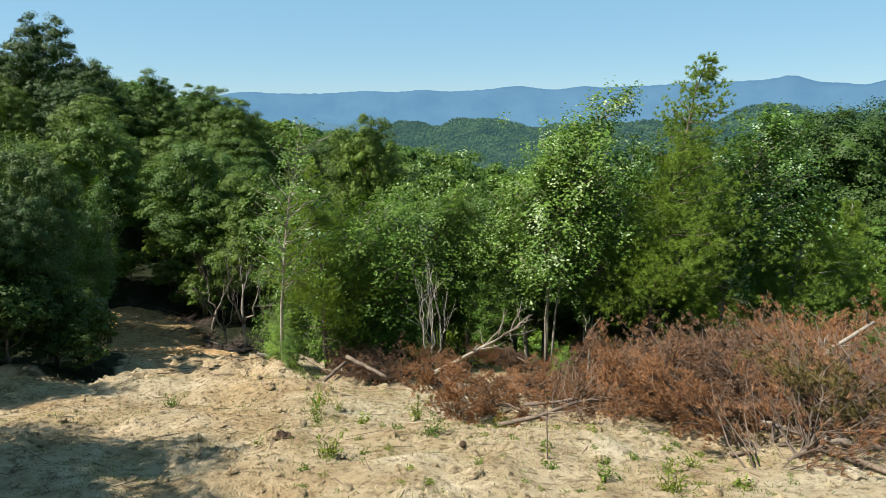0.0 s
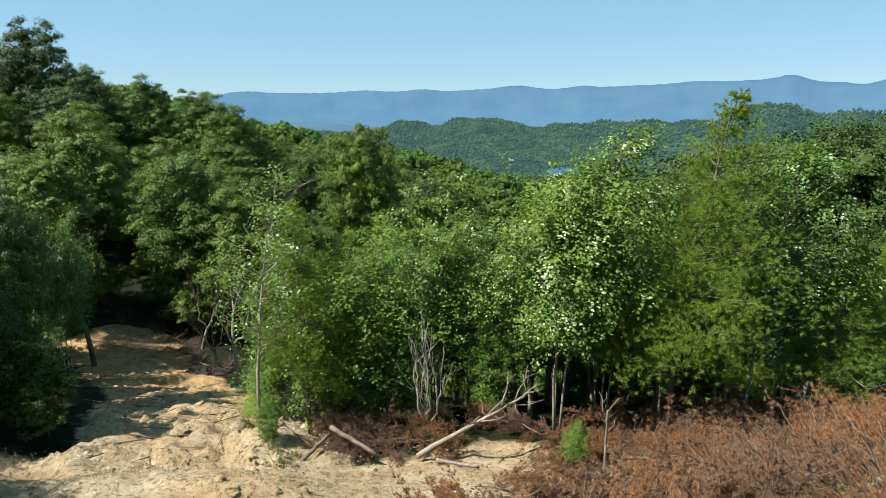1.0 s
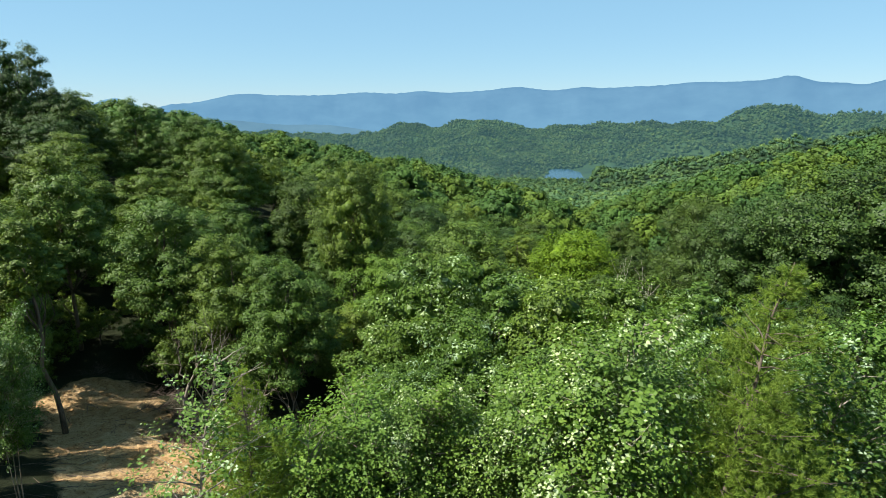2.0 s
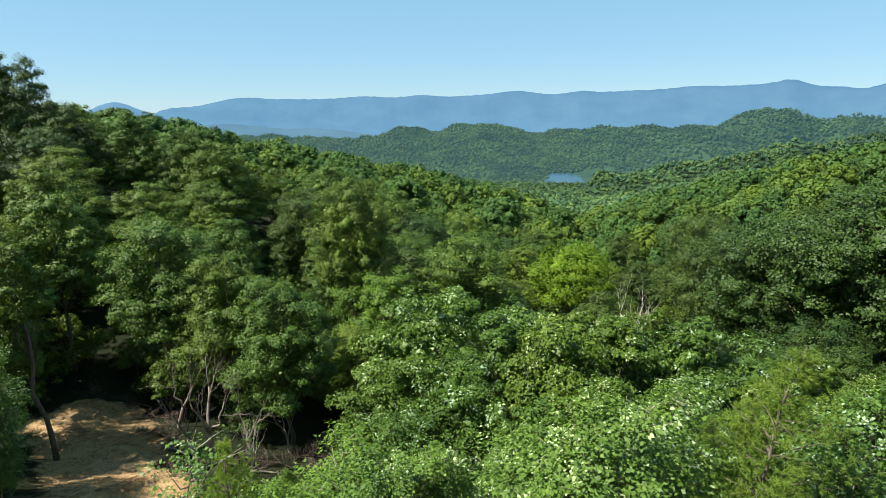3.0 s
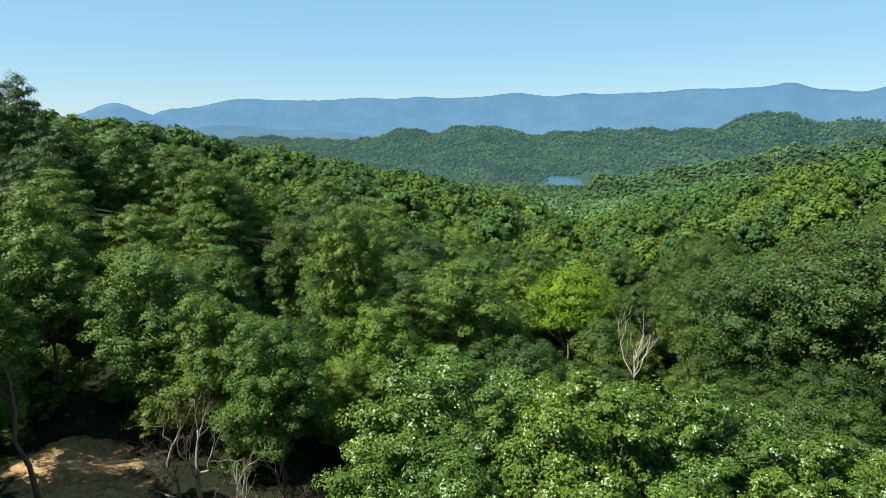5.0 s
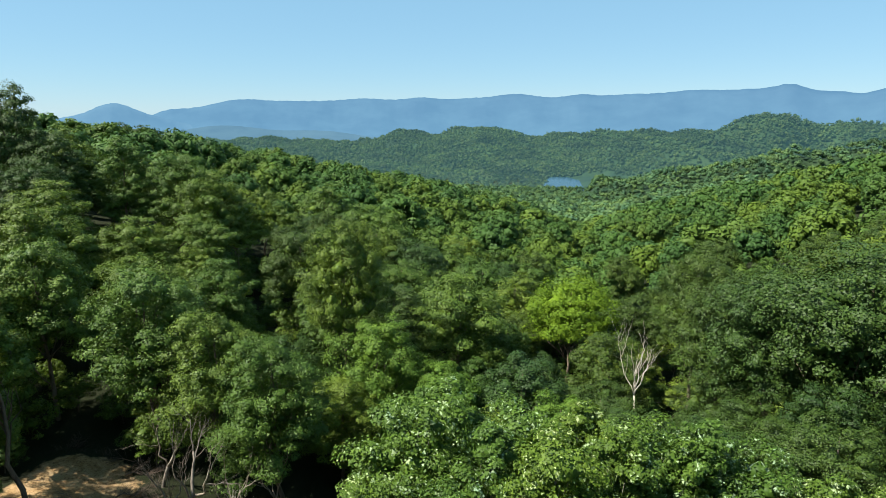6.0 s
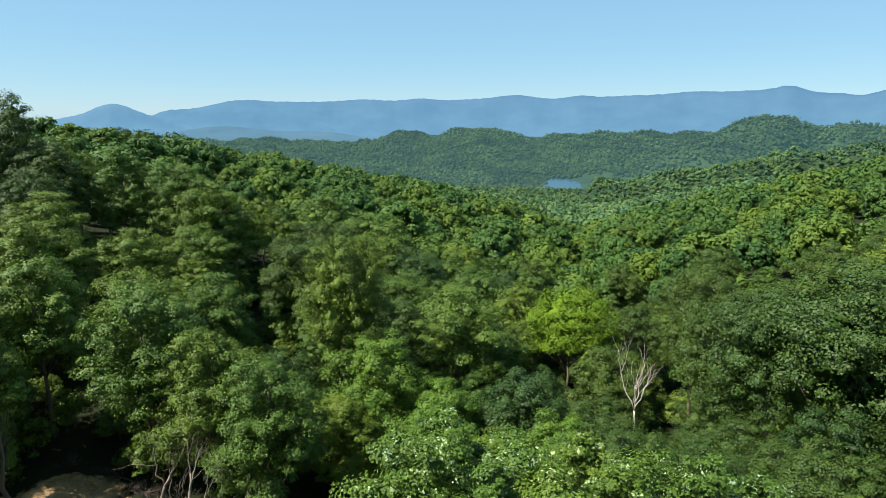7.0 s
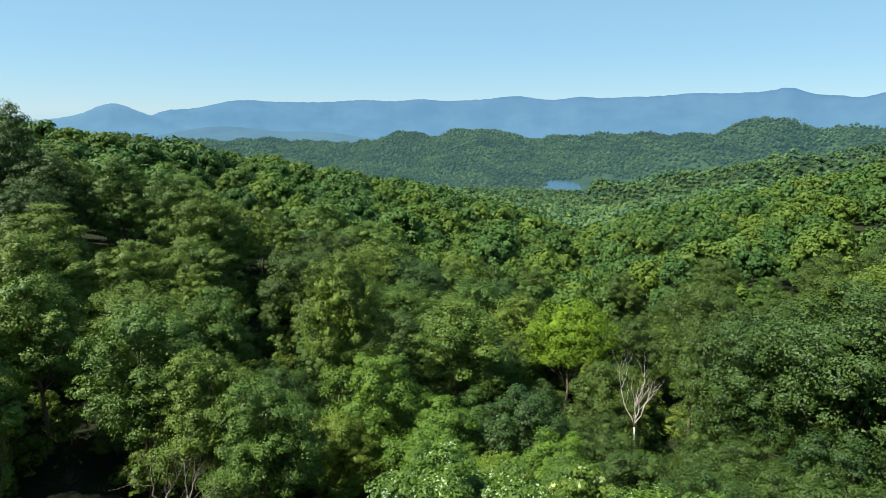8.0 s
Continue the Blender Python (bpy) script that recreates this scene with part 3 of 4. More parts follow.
    axes = np.array([radius, radius, half])
    a = np.arange(lobes) * 2.4 + rng.uniform(-0.45, 0.45, lobes)
    zc = 1 - (np.arange(lobes) + rng.uniform(0.1, 0.9, lobes)) / lobes * 1.55
    s = np.sqrt(np.maximum(0.05, 1 - zc * zc))
    u = np.stack((s * np.cos(a), s * np.sin(a), zc), axis=1)
    size = full * radius * rng.uniform(0.24, 0.42, lobes)
    spot = mid + u * (axes - 0.9 * size[:, None]) * rng.uniform(0.76, 1.02, (lobes, 1))
    # puffs over the upper and outer side of each bough
    v = unit(rng.normal(size=(lobes, puffs, 3)))
    v[..., 2] = np.abs(v[..., 2]) * 1.4 - 0.8
    v = unit(v + 0.5 * u[:, None])
    hub = spot[:, None] + v * size[:, None, None] * rng.uniform(0.75, 1.12, (lobes, puffs, 1)) * np.array([1.0, 1.0, 0.95])
    ball = size[:, None] * rng.uniform(0.24, 0.44, (lobes, puffs))
    w = unit(rng.normal(size=(lobes, puffs, per, 3)))
    w[..., 2] = np.abs(w[..., 2]) * 1.2 - 0.55
    w = unit(w + 0.35 * v[:, :, None])
    p = hub[:, :, None] + w * ball[..., None, None] * rng.uniform(0.55, 1.2, (lobes, puffs, per, 1)) * np.array([1.05, 1.05, 0.8])
    n = unit(0.7 * w + 0.3 * v[:, :, None] + np.array([0, 0, 0.4]) + 0.28 * rng.normal(size=w.shape))
    p, n = p.reshape(-1, 3), n.reshape(-1, 3)
    lv, lf = scraps(rng, p, n, leaf * rng.uniform(0.65, 1.35, len(p)))
    # the closed, shaded heart of each bough, and leaves round it
    iv, jf = hearts(rng, spot, 0.46 * size, 0.85)
    lv, lf = np.concatenate((lv, iv)), np.concatenate((lf, jf + len(lv)))
    w = unit(rng.normal(size=(lobes, 2 * per, 3)))
    q = spot[:, None] + w * rng.uniform(0.5, 0.9, (lobes, 2 * per, 1)) * size[:, None, None] * np.array([1.0, 1.0, 0.85])
    iv, jf = scraps(rng, q.reshape(-1, 3), unit(w + 0.3 * rng.normal(size=w.shape)).reshape(-1, 3), 1.2 * leaf * rng.uniform(0.65, 1.35, lobes * 2 * per))
    lv, lf = np.concatenate((lv, iv)), np.concatenate((lf, jf + len(lv)))
    k = 20 * lobes
    inner = unit(rng.normal(size=(k, 3))) * rng.uniform(0.1, 0.5, (k, 1))
    iv, jf = scraps(rng, mid + inner * axes, unit(rng.normal(size=(k, 3))), radius * 0.11)
    lv, lf = np.concatenate((lv, iv)), np.concatenate((lf, jf + len(lv)))
    thick = 0.011 * tall + 0.03
    paths = [bent(rng, (0, 0, -0.4), (0, 0, tall * 0.86), thick, thick * 0.22, 0.018, 7)]
    for i in range(0, lobes, max(1, lobes // limbs)):
        f = np.clip(spot[i, 2] / tall - rng.uniform(0.12, 0.28), 0.22, 0.8)
        paths.append(bent(rng, (0, 0, tall * 0.86 * f), spot[i], thick * 0.42 * (1.1 - f), 0.012, 0.05, 4))
    e = thing(name, label, "tree", group=group)
    wood(e, paths, 1, bark)
    part("crown", mesh("crown", lv, lf, mat), e)
    return e


def young_tree(seed, label, tall, radius, clear, stems, branches, per, leaf, mat, bark=PALE_BARK, sway=0.5, group="", name="sapling", small=False):
    """A loose young broadleaf: thin pale stems, rising branches, leaves along the twigs, tops bent by the wind."""
    rng = np.random.default_rng(seed)
    paths, cs, ns, al = [], [], [], []
    for s in range(stems):
        a = rng.uniform(0, 6.28)
        foot = np.array([math.cos(a), math.sin(a), 0]) * (0.12 * (stems > 1))
        h = tall * (1.0 if s == 0 else rng.uniform(0.7, 0.92))
        off = np.array([math.cos(a), math.sin(a), 0]) * radius * (0.35 if stems > 1 else 0.05)
        stem = []
        for i in range(9):
            f = i / 8
            p = foot + off * f + np.array([sway * f ** 2.2, 0, h * f - 0.3 * (i == 0)]) + rng.normal(size=3) * 0.03 * tall * 0.3 * f * (1 - 0.5 * f)
            stem.append((tuple(p), (0.0085 * h + 0.012) * (1 - 0.86 * f) * (0.5 if stems > 2 else 0.75)))
        paths.insert(s, stem)
        pts = np.array([q for q, _ in stem])
        for b in range(branches // stems):
            f = clear / tall + (1 - clear / tall) * (b + rng.uniform(0, 1)) / (branches // stems)
            f = min(f, 0.985)
            start = np.array([np.interp(f, np.linspace(0, 1, 9), pts[:, k]) for k in range(3)])
            shape = math.sin(math.pi * min(1.0, (1 - f) / (1 - clear / tall) * 0.80 + 0.04)) ** 0.9
            reach = radius * shape * rng.uniform(0.55, 1.1) + 0.18
            aa = rng.uniform(0, 6.28)
            up = rng.uniform(0.35, 0.95)
            tip = start + reach * np.array([math.cos(aa), math.sin(aa), up]) + np.array([sway * 0.35 * f, 0, 0])
            path = bent(rng, start, tip, 0.012 + 0.006 * reach, 0.004, 0.06, 3)
            paths.append(path)
            k = max(6, int(per * (0.5 + reach / radius)))
            tufts = max(2, k // 20)
            which = rng.integers(0, tufts, k)
            g = rng.uniform(0.25, 1.08, tufts) ** 0.8
            hub = start + (tip - start) * g[:, None] + rng.normal(size=(tufts, 3)) * (0.08 + 0.15 * reach)
            out = unit(hub - start + np.array([0, 0, 0.6 * reach]) + rng.normal(size=(tufts, 3)) * 0.3 * reach)
            c = hub[which] + rng.normal(size=(k, 3)) * (0.07 + 0.035 * reach)
            cs.append(c)
            ns.append(unit(out[which] * 0.8 + rng.normal(size=(k, 3)) * 0.38 + np.array([-0.1, -0.05, 0.5])))
            al.append(rng.normal(size=(k, 3)) + np.array([0.5, 0, -0.5]))
    c, n, d = np.concatenate(cs), np.concatenate(ns), np.concatenate(al)
    length = leaf * rng.uniform(0.6, 1.35, len(c))
    lv, lf = scraps(rng, c, n, length) if small else blades(rng, c, n, length, 0.72, d)
    e = thing(name, label, "tree", group=group)
    wood(e, paths, stems, bark)
    part("crown", mesh("crown", lv, lf, mat), e)
    return e


def needle_spray(rng, start, tip, tufts, needles, length, spread):
    """Tufts of needles round the outer part of a twig."""
    g = rng.uniform(0.2, 1.02, tufts)
    c = start + (tip - start) * g[:, None] + rng.normal(size=(tufts, 3)) * spread
    d = unit(0.75 * rng.normal(size=(tufts, needles, 3)) + 1.1 * unit(tip - start) + np.array([0.25, 0, 0.25]))
    base = np.repeat(c[:, None], needles, 1)
    p = base + d * length * 0.5
    return p.reshape(-1, 3), d.reshape(-1, 3)


def pine(seed, label, tall, radius, clear, whorls, tufts, mat=NEEDLE, bark=BARK, sway=0.3, name="pine", group=""):
    """A young pine: whorls of uneven branches with tufts of needles, dead snags below."""
    rng = np.random.default_rng(seed)
    trunk = []
    for i in range(9):
        f = i / 8
        trunk.append(((sway * f ** 2 + 0.03 * rng.normal(), 0.03 * rng.normal(), tall * f - 0.3 * (i == 0)), (0.009 * tall + 0.01) * (1 - 0.9 * f)))
    pts = np.array([q for q, _ in trunk])
    paths, ps, ds = [trunk], [], []
    for w in range(whorls):
        f = 0.12 + 0.87 * (w + rng.uniform(0, 0.6)) / whorls
        start = np.array([np.interp(f, np.linspace(0, 1, 9), pts[:, k]) for k in range(3)])
        live = f > clear / tall
        for b in range(rng.integers(4, 7)):
            a = rng.uniform(0, 6.28)
            reach = radius * min(1.0, (1.01 - f) * 1.4) * rng.uniform(0.35, 1.2) * (1.0 if live else 0.32) + 0.09
            tip = start + reach * np.array([math.cos(a), math.sin(a), rng.uniform(0.0, 0.55)]) + np.array([0.22 * reach * live, 0, 0])
            paths.append(bent(rng, start, tip, 0.008 + 0.008 * reach, 0.003, 0.05, 3))
            if live:
                for t in range(3 + int(6 * min(1.0, reach / radius))):
                    s2 = start + (tip - start) * rng.uniform(0.15, 0.8)
                    t2 = s2 + (tip - start) * rng.uniform(0.2, 0.42) + rng.normal(size=3) * 0.2 * reach
                    p, d = needle_spray(rng, s2, t2, max(2, int(tufts * (0.3 + 0.7 * reach / radius) * (1.0 if f < 0.78 else 0.8))), 22, 0.10, 0.05 + 0.05 * reach)
                    ps.append(p)
                    ds.append(d)
    p, d = np.concatenate(ps), np.concatenate(ds)
    lv, lf = slivers(rng, p, d, 0.12 * rng.uniform(0.7, 1.3, len(p)), 0.012)
    e = thing(name, label, "tree", group=group)
    wood(e, paths, 1, bark)
    part("crown", mesh("crown", lv, lf, mat), e)
    return e


def bare_tree(seed, label, tall, spread, stems, mat=DEAD_WOOD, name="dead_tree", thick=0.05, fork=0.0, depth=3, crook=0.35):
    """A dead tree: bare stems, from the ground or from a fork, that branch again and again."""
    rng = np.random.default_rng(seed)
    stem_paths, twig_paths = [], []

    def branch(start, way, length, r, level):
        end = start + way * length
        path = bent(rng, start, end, r, r * 0.45, 0.035, 5)
        (stem_paths if level == depth else twig_paths).append(path)
        if level == 0:
            return
        pts = np.array([q for q, _ in path])
        for c in range(3 if level > 1 else 2):
            f = 1.0 if c == 0 else rng.uniform(0.35, 0.95)
            q = np.array([np.interp(f, np.linspace(0, 1, 6), pts[:, k]) for k in range(3)])
            d = unit(way + rng.normal(size=3) * crook * (0.6 if c == 0 else 1.25) + np.array([0, 0, 0.12]))
            branch(q, d, length * rng.uniform(0.42, 0.72), r * (0.5 if c == 0 else 0.4), level - 1)

    base = np.array([0.0, 0.0, -0.3])
    if fork:
        top = np.array([0.0, 0.0, tall * fork])
        stem_paths.append(bent(rng, base, top, thick * 1.35, thick * 1.05, 0.015, 5))
        base = top
    rise = (tall - base[2]) * 0.46
    for s in range(stems):
        a = 6.28 * s / stems + rng.uniform(-0.4, 0.4)
        lean = spread / (tall - base[2]) * rng.uniform(0.35, 1.1)
        branch(base + 0.04 * np.array([math.cos(a), math.sin(a), 0]), unit(np.array([lean * math.cos(a), lean * math.sin(a), 1.0])), rise * rng.uniform(0.8, 1.15), thick * rng.uniform(0.65, 1.0), depth)
    e = thing(name, label, "dead tree")
    wood(e, stem_paths + twig_paths, len(stem_paths), mat)
    return e


def stand(src, x, y, turn=0.0, size=1.0, tilt=(0.0, 0.0), z=None, sink=0.05):
    """Put a thing on the slope."""
    src.matrix_world = pose(x, y, ground_at(x, y) - sink if z is None else z, tilt[0], tilt[1], turn) @ Matrix.Scale(size, 4)
    return src


def repeat(src, x, y, turn=0.0, size=1.0, tilt=(0.0, 0.0), z=None, sink=0.05):
    c = copy_thing(src, Matrix.Identity(4))
    return stand(c, x, y, turn, size, tilt, z, sink)


# Young growth at the edge of the clearing
MAPLE = "young broadleaf with pale wind-turned leaves and thin grey stems"
STAND = "dense young broadleaf with green and pale wind-turned leaves"
edge_group = "saplings along the clearing"
fine_maples = [young_tree(21, MAPLE, 7.6, 1.45, 2.8, 4, 128, 190, 0.088, LEAF_PALE, sway=0.9, group=edge_group),
               young_tree(22, MAPLE, 7.2, 1.35, 2.4, 1, 80, 190, 0.088, LEAF_PALE, sway=0.8, group=edge_group),
               broad_tree(23, STAND, 10.0, 2.5, 0.6, 21, 9, 130, 0.11, LEAF_STAND, PALE_BARK, edge_group, "sapling", full=1.25),
               broad_tree(24, STAND, 10.0, 2.1, 0.4, 18, 9, 130, 0.11, LEAF_STAND, PALE_BARK, edge_group, "sapling", full=1.25)]
stand(fine_maples[0], 3.4, 14.9, 0)
stand(fine_maples[1], 8.3, 15.0, 0)
stand(fine_maples[2], 0.3, 28.6, 0, (1.7 - ground_at(0.3, 28.6)) / 10.0)
stand(fine_maples[3], 1.1, 32.2, 0, (0.9 - ground_at(1.1, 32.2)) / 10.0)
# the young stand on the slope below: where each tree's top ends
for k, (x, y, top) in enumerate(((-1.2, 26.6, -0.5), (3.0, 27.0, 1.2), (5.2, 26.0, 1.6), (7.4, 27.5, 0.9), (9.6, 29.0, 0.4), (11.8, 29.6, 0.3), (13.9, 28.4, -0.5), (15.8, 27.0, -0.6), (18.4, 28.0, -2.0), (21.4, 29.0, -2.8), (4.4, 31.0, 0.3), (7.4, 32.5, -0.6), (10.8, 33.0, -2.2), (14.4, 32.0, -3.0), (1.4, 24.0, 0.4), (6.4, 22.8, 0.5), (9.4, 24.0, 0.0), (12.4, 24.2, -0.4), (15.4, 23.6, -0.6), (18.4, 23.0, -0.8), (-0.3, 22.0, -0.4), (3.6, 21.0, 0.6), (12.0, 19.6, 0.2), (2.7, 17.9, 1.7), (5.2, 17.4, 2.2), (10.6, 17.6, 1.4), (0.2, 18.0, 1.2), (8.0, 20.0, 1.0))):
    src = fine_maples[2 + k % 2] if y > 20 else fine_maples[k % 2]
    repeat(src, x, y, k * 137.0, (top - ground_at(x, y) - (0.0 if y > 20 else 0.4)) / (10.0 if y > 20 else 7.4))

pale = repeat(fine_maples[0], -15.6, 24.6, 90.0, 0.9)
pale.scale = (0.62, 0.62, (0.0 - ground_at(-15.6, 24.6)) / 7.6)

# leafy saplings with foliage down to the ground
leafy = young_tree(27, "bushy sapling with bright green leaves down to the ground", 5.4, 1.35, 0.3, 3, 110, 110, 0.085, LEAF_LIGHT, sway=0.3, group="leafy saplings", small=True)
stand(leafy, -2.3, 16.6)
for x, y, turn, size in ((-1.5, 17.0, 90, 1.05), (-3.2, 17.6, 200, 0.9), (-1.2, 19.6, 300, 1.15), (-4.6, 16.6, 20, 0.55), (1.6, 16.6, 150, 0.6), (3.3, 12.6, 60, 0.2), (-3.9, 13.8, 130, 0.2)):
    repeat(leafy, x, y, turn, size)

thin_sapling = young_tree(31, "slender leaning sapling with a pale stem and sparse leaves", 6.6, 1.0, 2.0, 1, 56, 34, 0.075, LEAF_PALE, sway=0.9)
stand(thin_sapling, -4.2, 14.2)
pine_a = pine(41, "tall young pine bent by the wind above the brush", 8.7, 2.4, 2.2, 36, 13, sway=0.9)
stand(pine_a, 5.9, 14.0)
pine_b = pine(42, "bushy young pine with a leaning pale trunk", 5.4, 1.9, 1.6, 22, 13, sway=0.5, bark=PALE_BARK)
stand(pine_b, 9.9, 14.6)
for x, y, turn, size in ((12.4, 16.0, 70, 1.0), (13.5, 13.2, 300, 0.85), (9.3, 17.4, 10, 0.8), (-3.6, 20.5, 320, 0.7), (-5.2, 25.0, 60, 0.7), (-2.4, 23.0, 220, 0.7)):
    repeat(pine_b, x, y, turn, size)
repeat(pine_a, -3.2, 15.3, 120, 0.74)
repeat(pine_a, 8.6, 19.5, 200, 0.8)
repeat(pine_b, 8.8, 9.2, 130, 0.3)

snag = bare_tree(51, "bleached bare dead sapling with several upright stems", 3.9, 0.75, 4, BLEACHED, thick=0.05, depth=3, crook=0.28)
stand(snag, 0.0, 14.7)
repeat(snag, -12.2, 42.4, 120, 1.2)
dead_tree = bare_tree(52, "bare grey dead tree standing among green crowns", 15.8, 2.9, 5, BLEACHED, thick=0.075, fork=0.54, depth=3, crook=0.34)
stand(dead_tree, 19.6, 61.0)
edge_snag = bare_tree(53, "forked half-dead tree with bare twisted branches", 9.0, 4.0, 3, EDGE_WOOD, thick=0.13, fork=0.24, depth=3, crook=0.45)
stand(edge_snag, -14.8, 41.9)
for x, y, turn, size, tilt in ((-19.3, 47.0, 200, 0.85, -16), (-10.5, 45.5, 140, 0.6, 8), (-16.6, 43.0, 70, 0.65, -6), (-12.8, 43.4, 260, 0.7, 5)):
    repeat(edge_snag, x, y, turn, size, (0, tilt))


# The forest, tree by tree
OAK = "broadleaf forest tree with a dense dark green crown"
forest = "forest trees"
fine_kinds = [broad_tree(60 + i, OAK, 14.0, r, c, n, 9, 170, 0.118, LEAF_FOREST, group=forest) for i, (r, c, n) in enumerate(((4.0, 2.4, 22), (3.4, 2.8, 20), (4.5, 2.0, 26), (3.8, 1.4, 23)))]
near_kinds = [broad_tree(70 + i, OAK, 14.0, r, c, n, 8, 130, 0.14, LEAF_FOREST, group=forest, limbs=8) for i, (r, c, n) in enumerate(((4.1, 2.4, 22), (3.5, 2.8, 20), (4.6, 2.2, 25), (3.1, 2.4, 19)))]
far_kinds = [broad_tree(80 + i, OAK, 14.0, r, c, n, 7, 90, 0.18, LEAF_FOREST, group=forest, limbs=6) for i, (r, c, n) in enumerate(((4.2, 3.0, 20), (3.6, 3.4, 18), (4.8, 2.6, 23)))]
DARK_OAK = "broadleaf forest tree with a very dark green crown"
dark_fine = [broad_tree(160 + i, DARK_OAK, 14.0, r, c, n, 9, 170, 0.118, LEAF_DARK_SHADE, group=forest) for i, (r, c, n) in enumerate(((4.2, 2.0, 23), (3.6, 2.4, 20), (4.5, 2.4, 25)))]
dark_near = [broad_tree(170 + i, DARK_OAK, 14.0, r, c, n, 8, 130, 0.14, LEAF_DARK_SHADE, group=forest, limbs=8) for i, (r, c, n) in enumerate(((4.3, 2.4, 22), (3.6, 2.6, 20)))]
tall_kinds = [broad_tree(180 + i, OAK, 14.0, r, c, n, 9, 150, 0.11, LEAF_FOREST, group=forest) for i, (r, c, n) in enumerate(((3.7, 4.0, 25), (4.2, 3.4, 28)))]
tall_dark = [broad_tree(190 + i, DARK_OAK, 14.0, r, c, n, 9, 150, 0.11, LEAF_DARK_SHADE, group=forest) for i, (r, c, n) in enumerate(((3.7, 4.0, 25), (4.2, 3.4, 28)))]
light_kinds = [broad_tree(87 + i, "young broadleaf tree with a dense light green crown", 14.0, r, c, n, 10, 140, 0.14, LEAF_LIGHT, group="light green trees") for i, (r, c, n) in enumerate(((4.4, 1.0, 20), (3.8, 0.8, 18)))]
yellow = broad_tree(91, "broadleaf tree with a bright yellow-green crown", 14.0, 4.6, 5.5, 20, 9, 110, 0.15, LEAF_YELLOW)
stand(yellow, 17.3, 80.0, 0, (-7.4 - ground_at(17.3, 80.0)) / 14.0)
low_yellow = repeat(yellow, 19.4, 58.3, 70, 0.55)
low_yellow.scale = (0.34, 0.34, (-15.2 - ground_at(19.4, 58.3)) / 14.0)
SHRUB = "bushy green undergrowth shrub at the forest edge"
shrub = broad_tree(95, SHRUB, 3.4, 1.9, 0.1, 9, 8, 60, 0.10, LEAF_FOREST, limbs=6, name="shrub", group="undergrowth")
# The dark leaf colour puts shade into the shrubs under the trees.
shade_shrub = broad_tree(96, "bushy undergrowth shrub with shade put into its dark green leaf colour", 3.4, 1.9, 0.1, 9, 8, 60, 0.10, LEAF_DARK_SHADE, limbs=6, name="shrub", group="undergrowth")

rng = np.random.default_rng(7)
placed = [(17.3, 80.0)]


def plant(x, y, top, kinds, turn, wide=1.0):
    """A forest tree whose crown ends at the height top."""
    g = ground_at(x, y)
    s = (top - g) / 14.0
    if s > 1.3 and math.hypot(x, y) < 100 and kinds is not light_kinds:
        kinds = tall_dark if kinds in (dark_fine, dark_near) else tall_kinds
    src = kinds[int(rng.integers(len(kinds)))]
    placed.append((x, y))
    ob = repeat(src, x, y, turn, s) if (src.location.length > 0.01) else stand(src, x, y, turn, s)
    ob.scale = (s * wide, s * wide, s)
    return ob


# tall ones standing out against sky or valley; unseen left ones added for shade
for x, y, top, wide in ((-54.5, 86, 16.0, 0.9), (-60.5, 88, 12, 1), (-30.0, 87, 5.0, 1), (-35, 91, 7.0, 1), (-7.8, 61.2, 3.2, 0.75),  (30.2, 46.5, 4.4, 1.1), (36.0, 48.0, 4.9, 1.1), (26.5, 52, 0.6, 0.9), (-83, 169, 9.4, 0.8), (-78, 171, 9.0, 0.8),
                        (-48, 84, 10, 1), (-42, 90, 8.6, 1), (-21.3, 51, 1.6, 1), (-15.5, 49, -1.5, 1), (-10.5, 46, -2.5, 1), (-29, 40.5, -0.5, 1), (-32.5, 47.5, 0.5, 1), (-24.5, 32, 0.0, 0.9), (-20, 26.5, 0.8, 0.9), (-15.8, 21.5, 2.6, 0.8), (-13.0, 17.8, 2.4, 0.7), (-11.6, 15.0, 1.6, 0.7), (-17.5, 18.0, 3.6, 0.8), (-15.5, 12.6, 5.5, 0.8), (-18.6, 11.5, 6.5, 0.8), (-19.0, 14.0, 6.0, 0.9), (-16.2, 15.4, 5.0, 0.8), (-22.5, 24.5, 4.0, 0.9),
                        (17.5, 40.5, -6.0, 1.0), (21.5, 40, -5.5, 1.0), (26, 42, -4.0, 1.0), (5, 42, -6, 1), (10.5, 45, -8, 1), (13, 38, -6.5, 0.9), (-38, 66, 3.0, 1.2), (-42, 73, 5.0, 1.2), (-33, 73, 1.0, 1.2), (-46.5, 77, 7.0, 1.1), (-27.5, 62.5, -0.5, 1.2), (-25, 70, -2.0, 1.2), (-29.5, 36.5, 1.0, 1), (-35, 50, 2.0, 1), (-33, 20, 3.5, 1), (-27, 14, 5, 1), (-24, 20, 4, 1), (-21, 15.5, 4.5, 0.8), (-30, 28, 2, 1), (-37, 34, 3, 1), (22, 36, -3, 1), (29, 36, -1, 1), (-31, 54, 3.0, 1), (-37, 62, 4, 1), (28.0, 68, -1.0, 0.8), (25.5, 56, -1.0, 0.85)):
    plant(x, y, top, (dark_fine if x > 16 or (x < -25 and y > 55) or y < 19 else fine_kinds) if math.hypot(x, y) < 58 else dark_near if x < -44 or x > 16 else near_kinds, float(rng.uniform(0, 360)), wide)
slender = broad_tree(99, "slender tree with a long bare leaning trunk and a high crown", 14.0, 2.1, 7.6, 14, 9, 150, 0.11, LEAF_FOREST, limbs=8)
stand(slender, -24.0, 40.0, 200, 1.05, (0, 4))
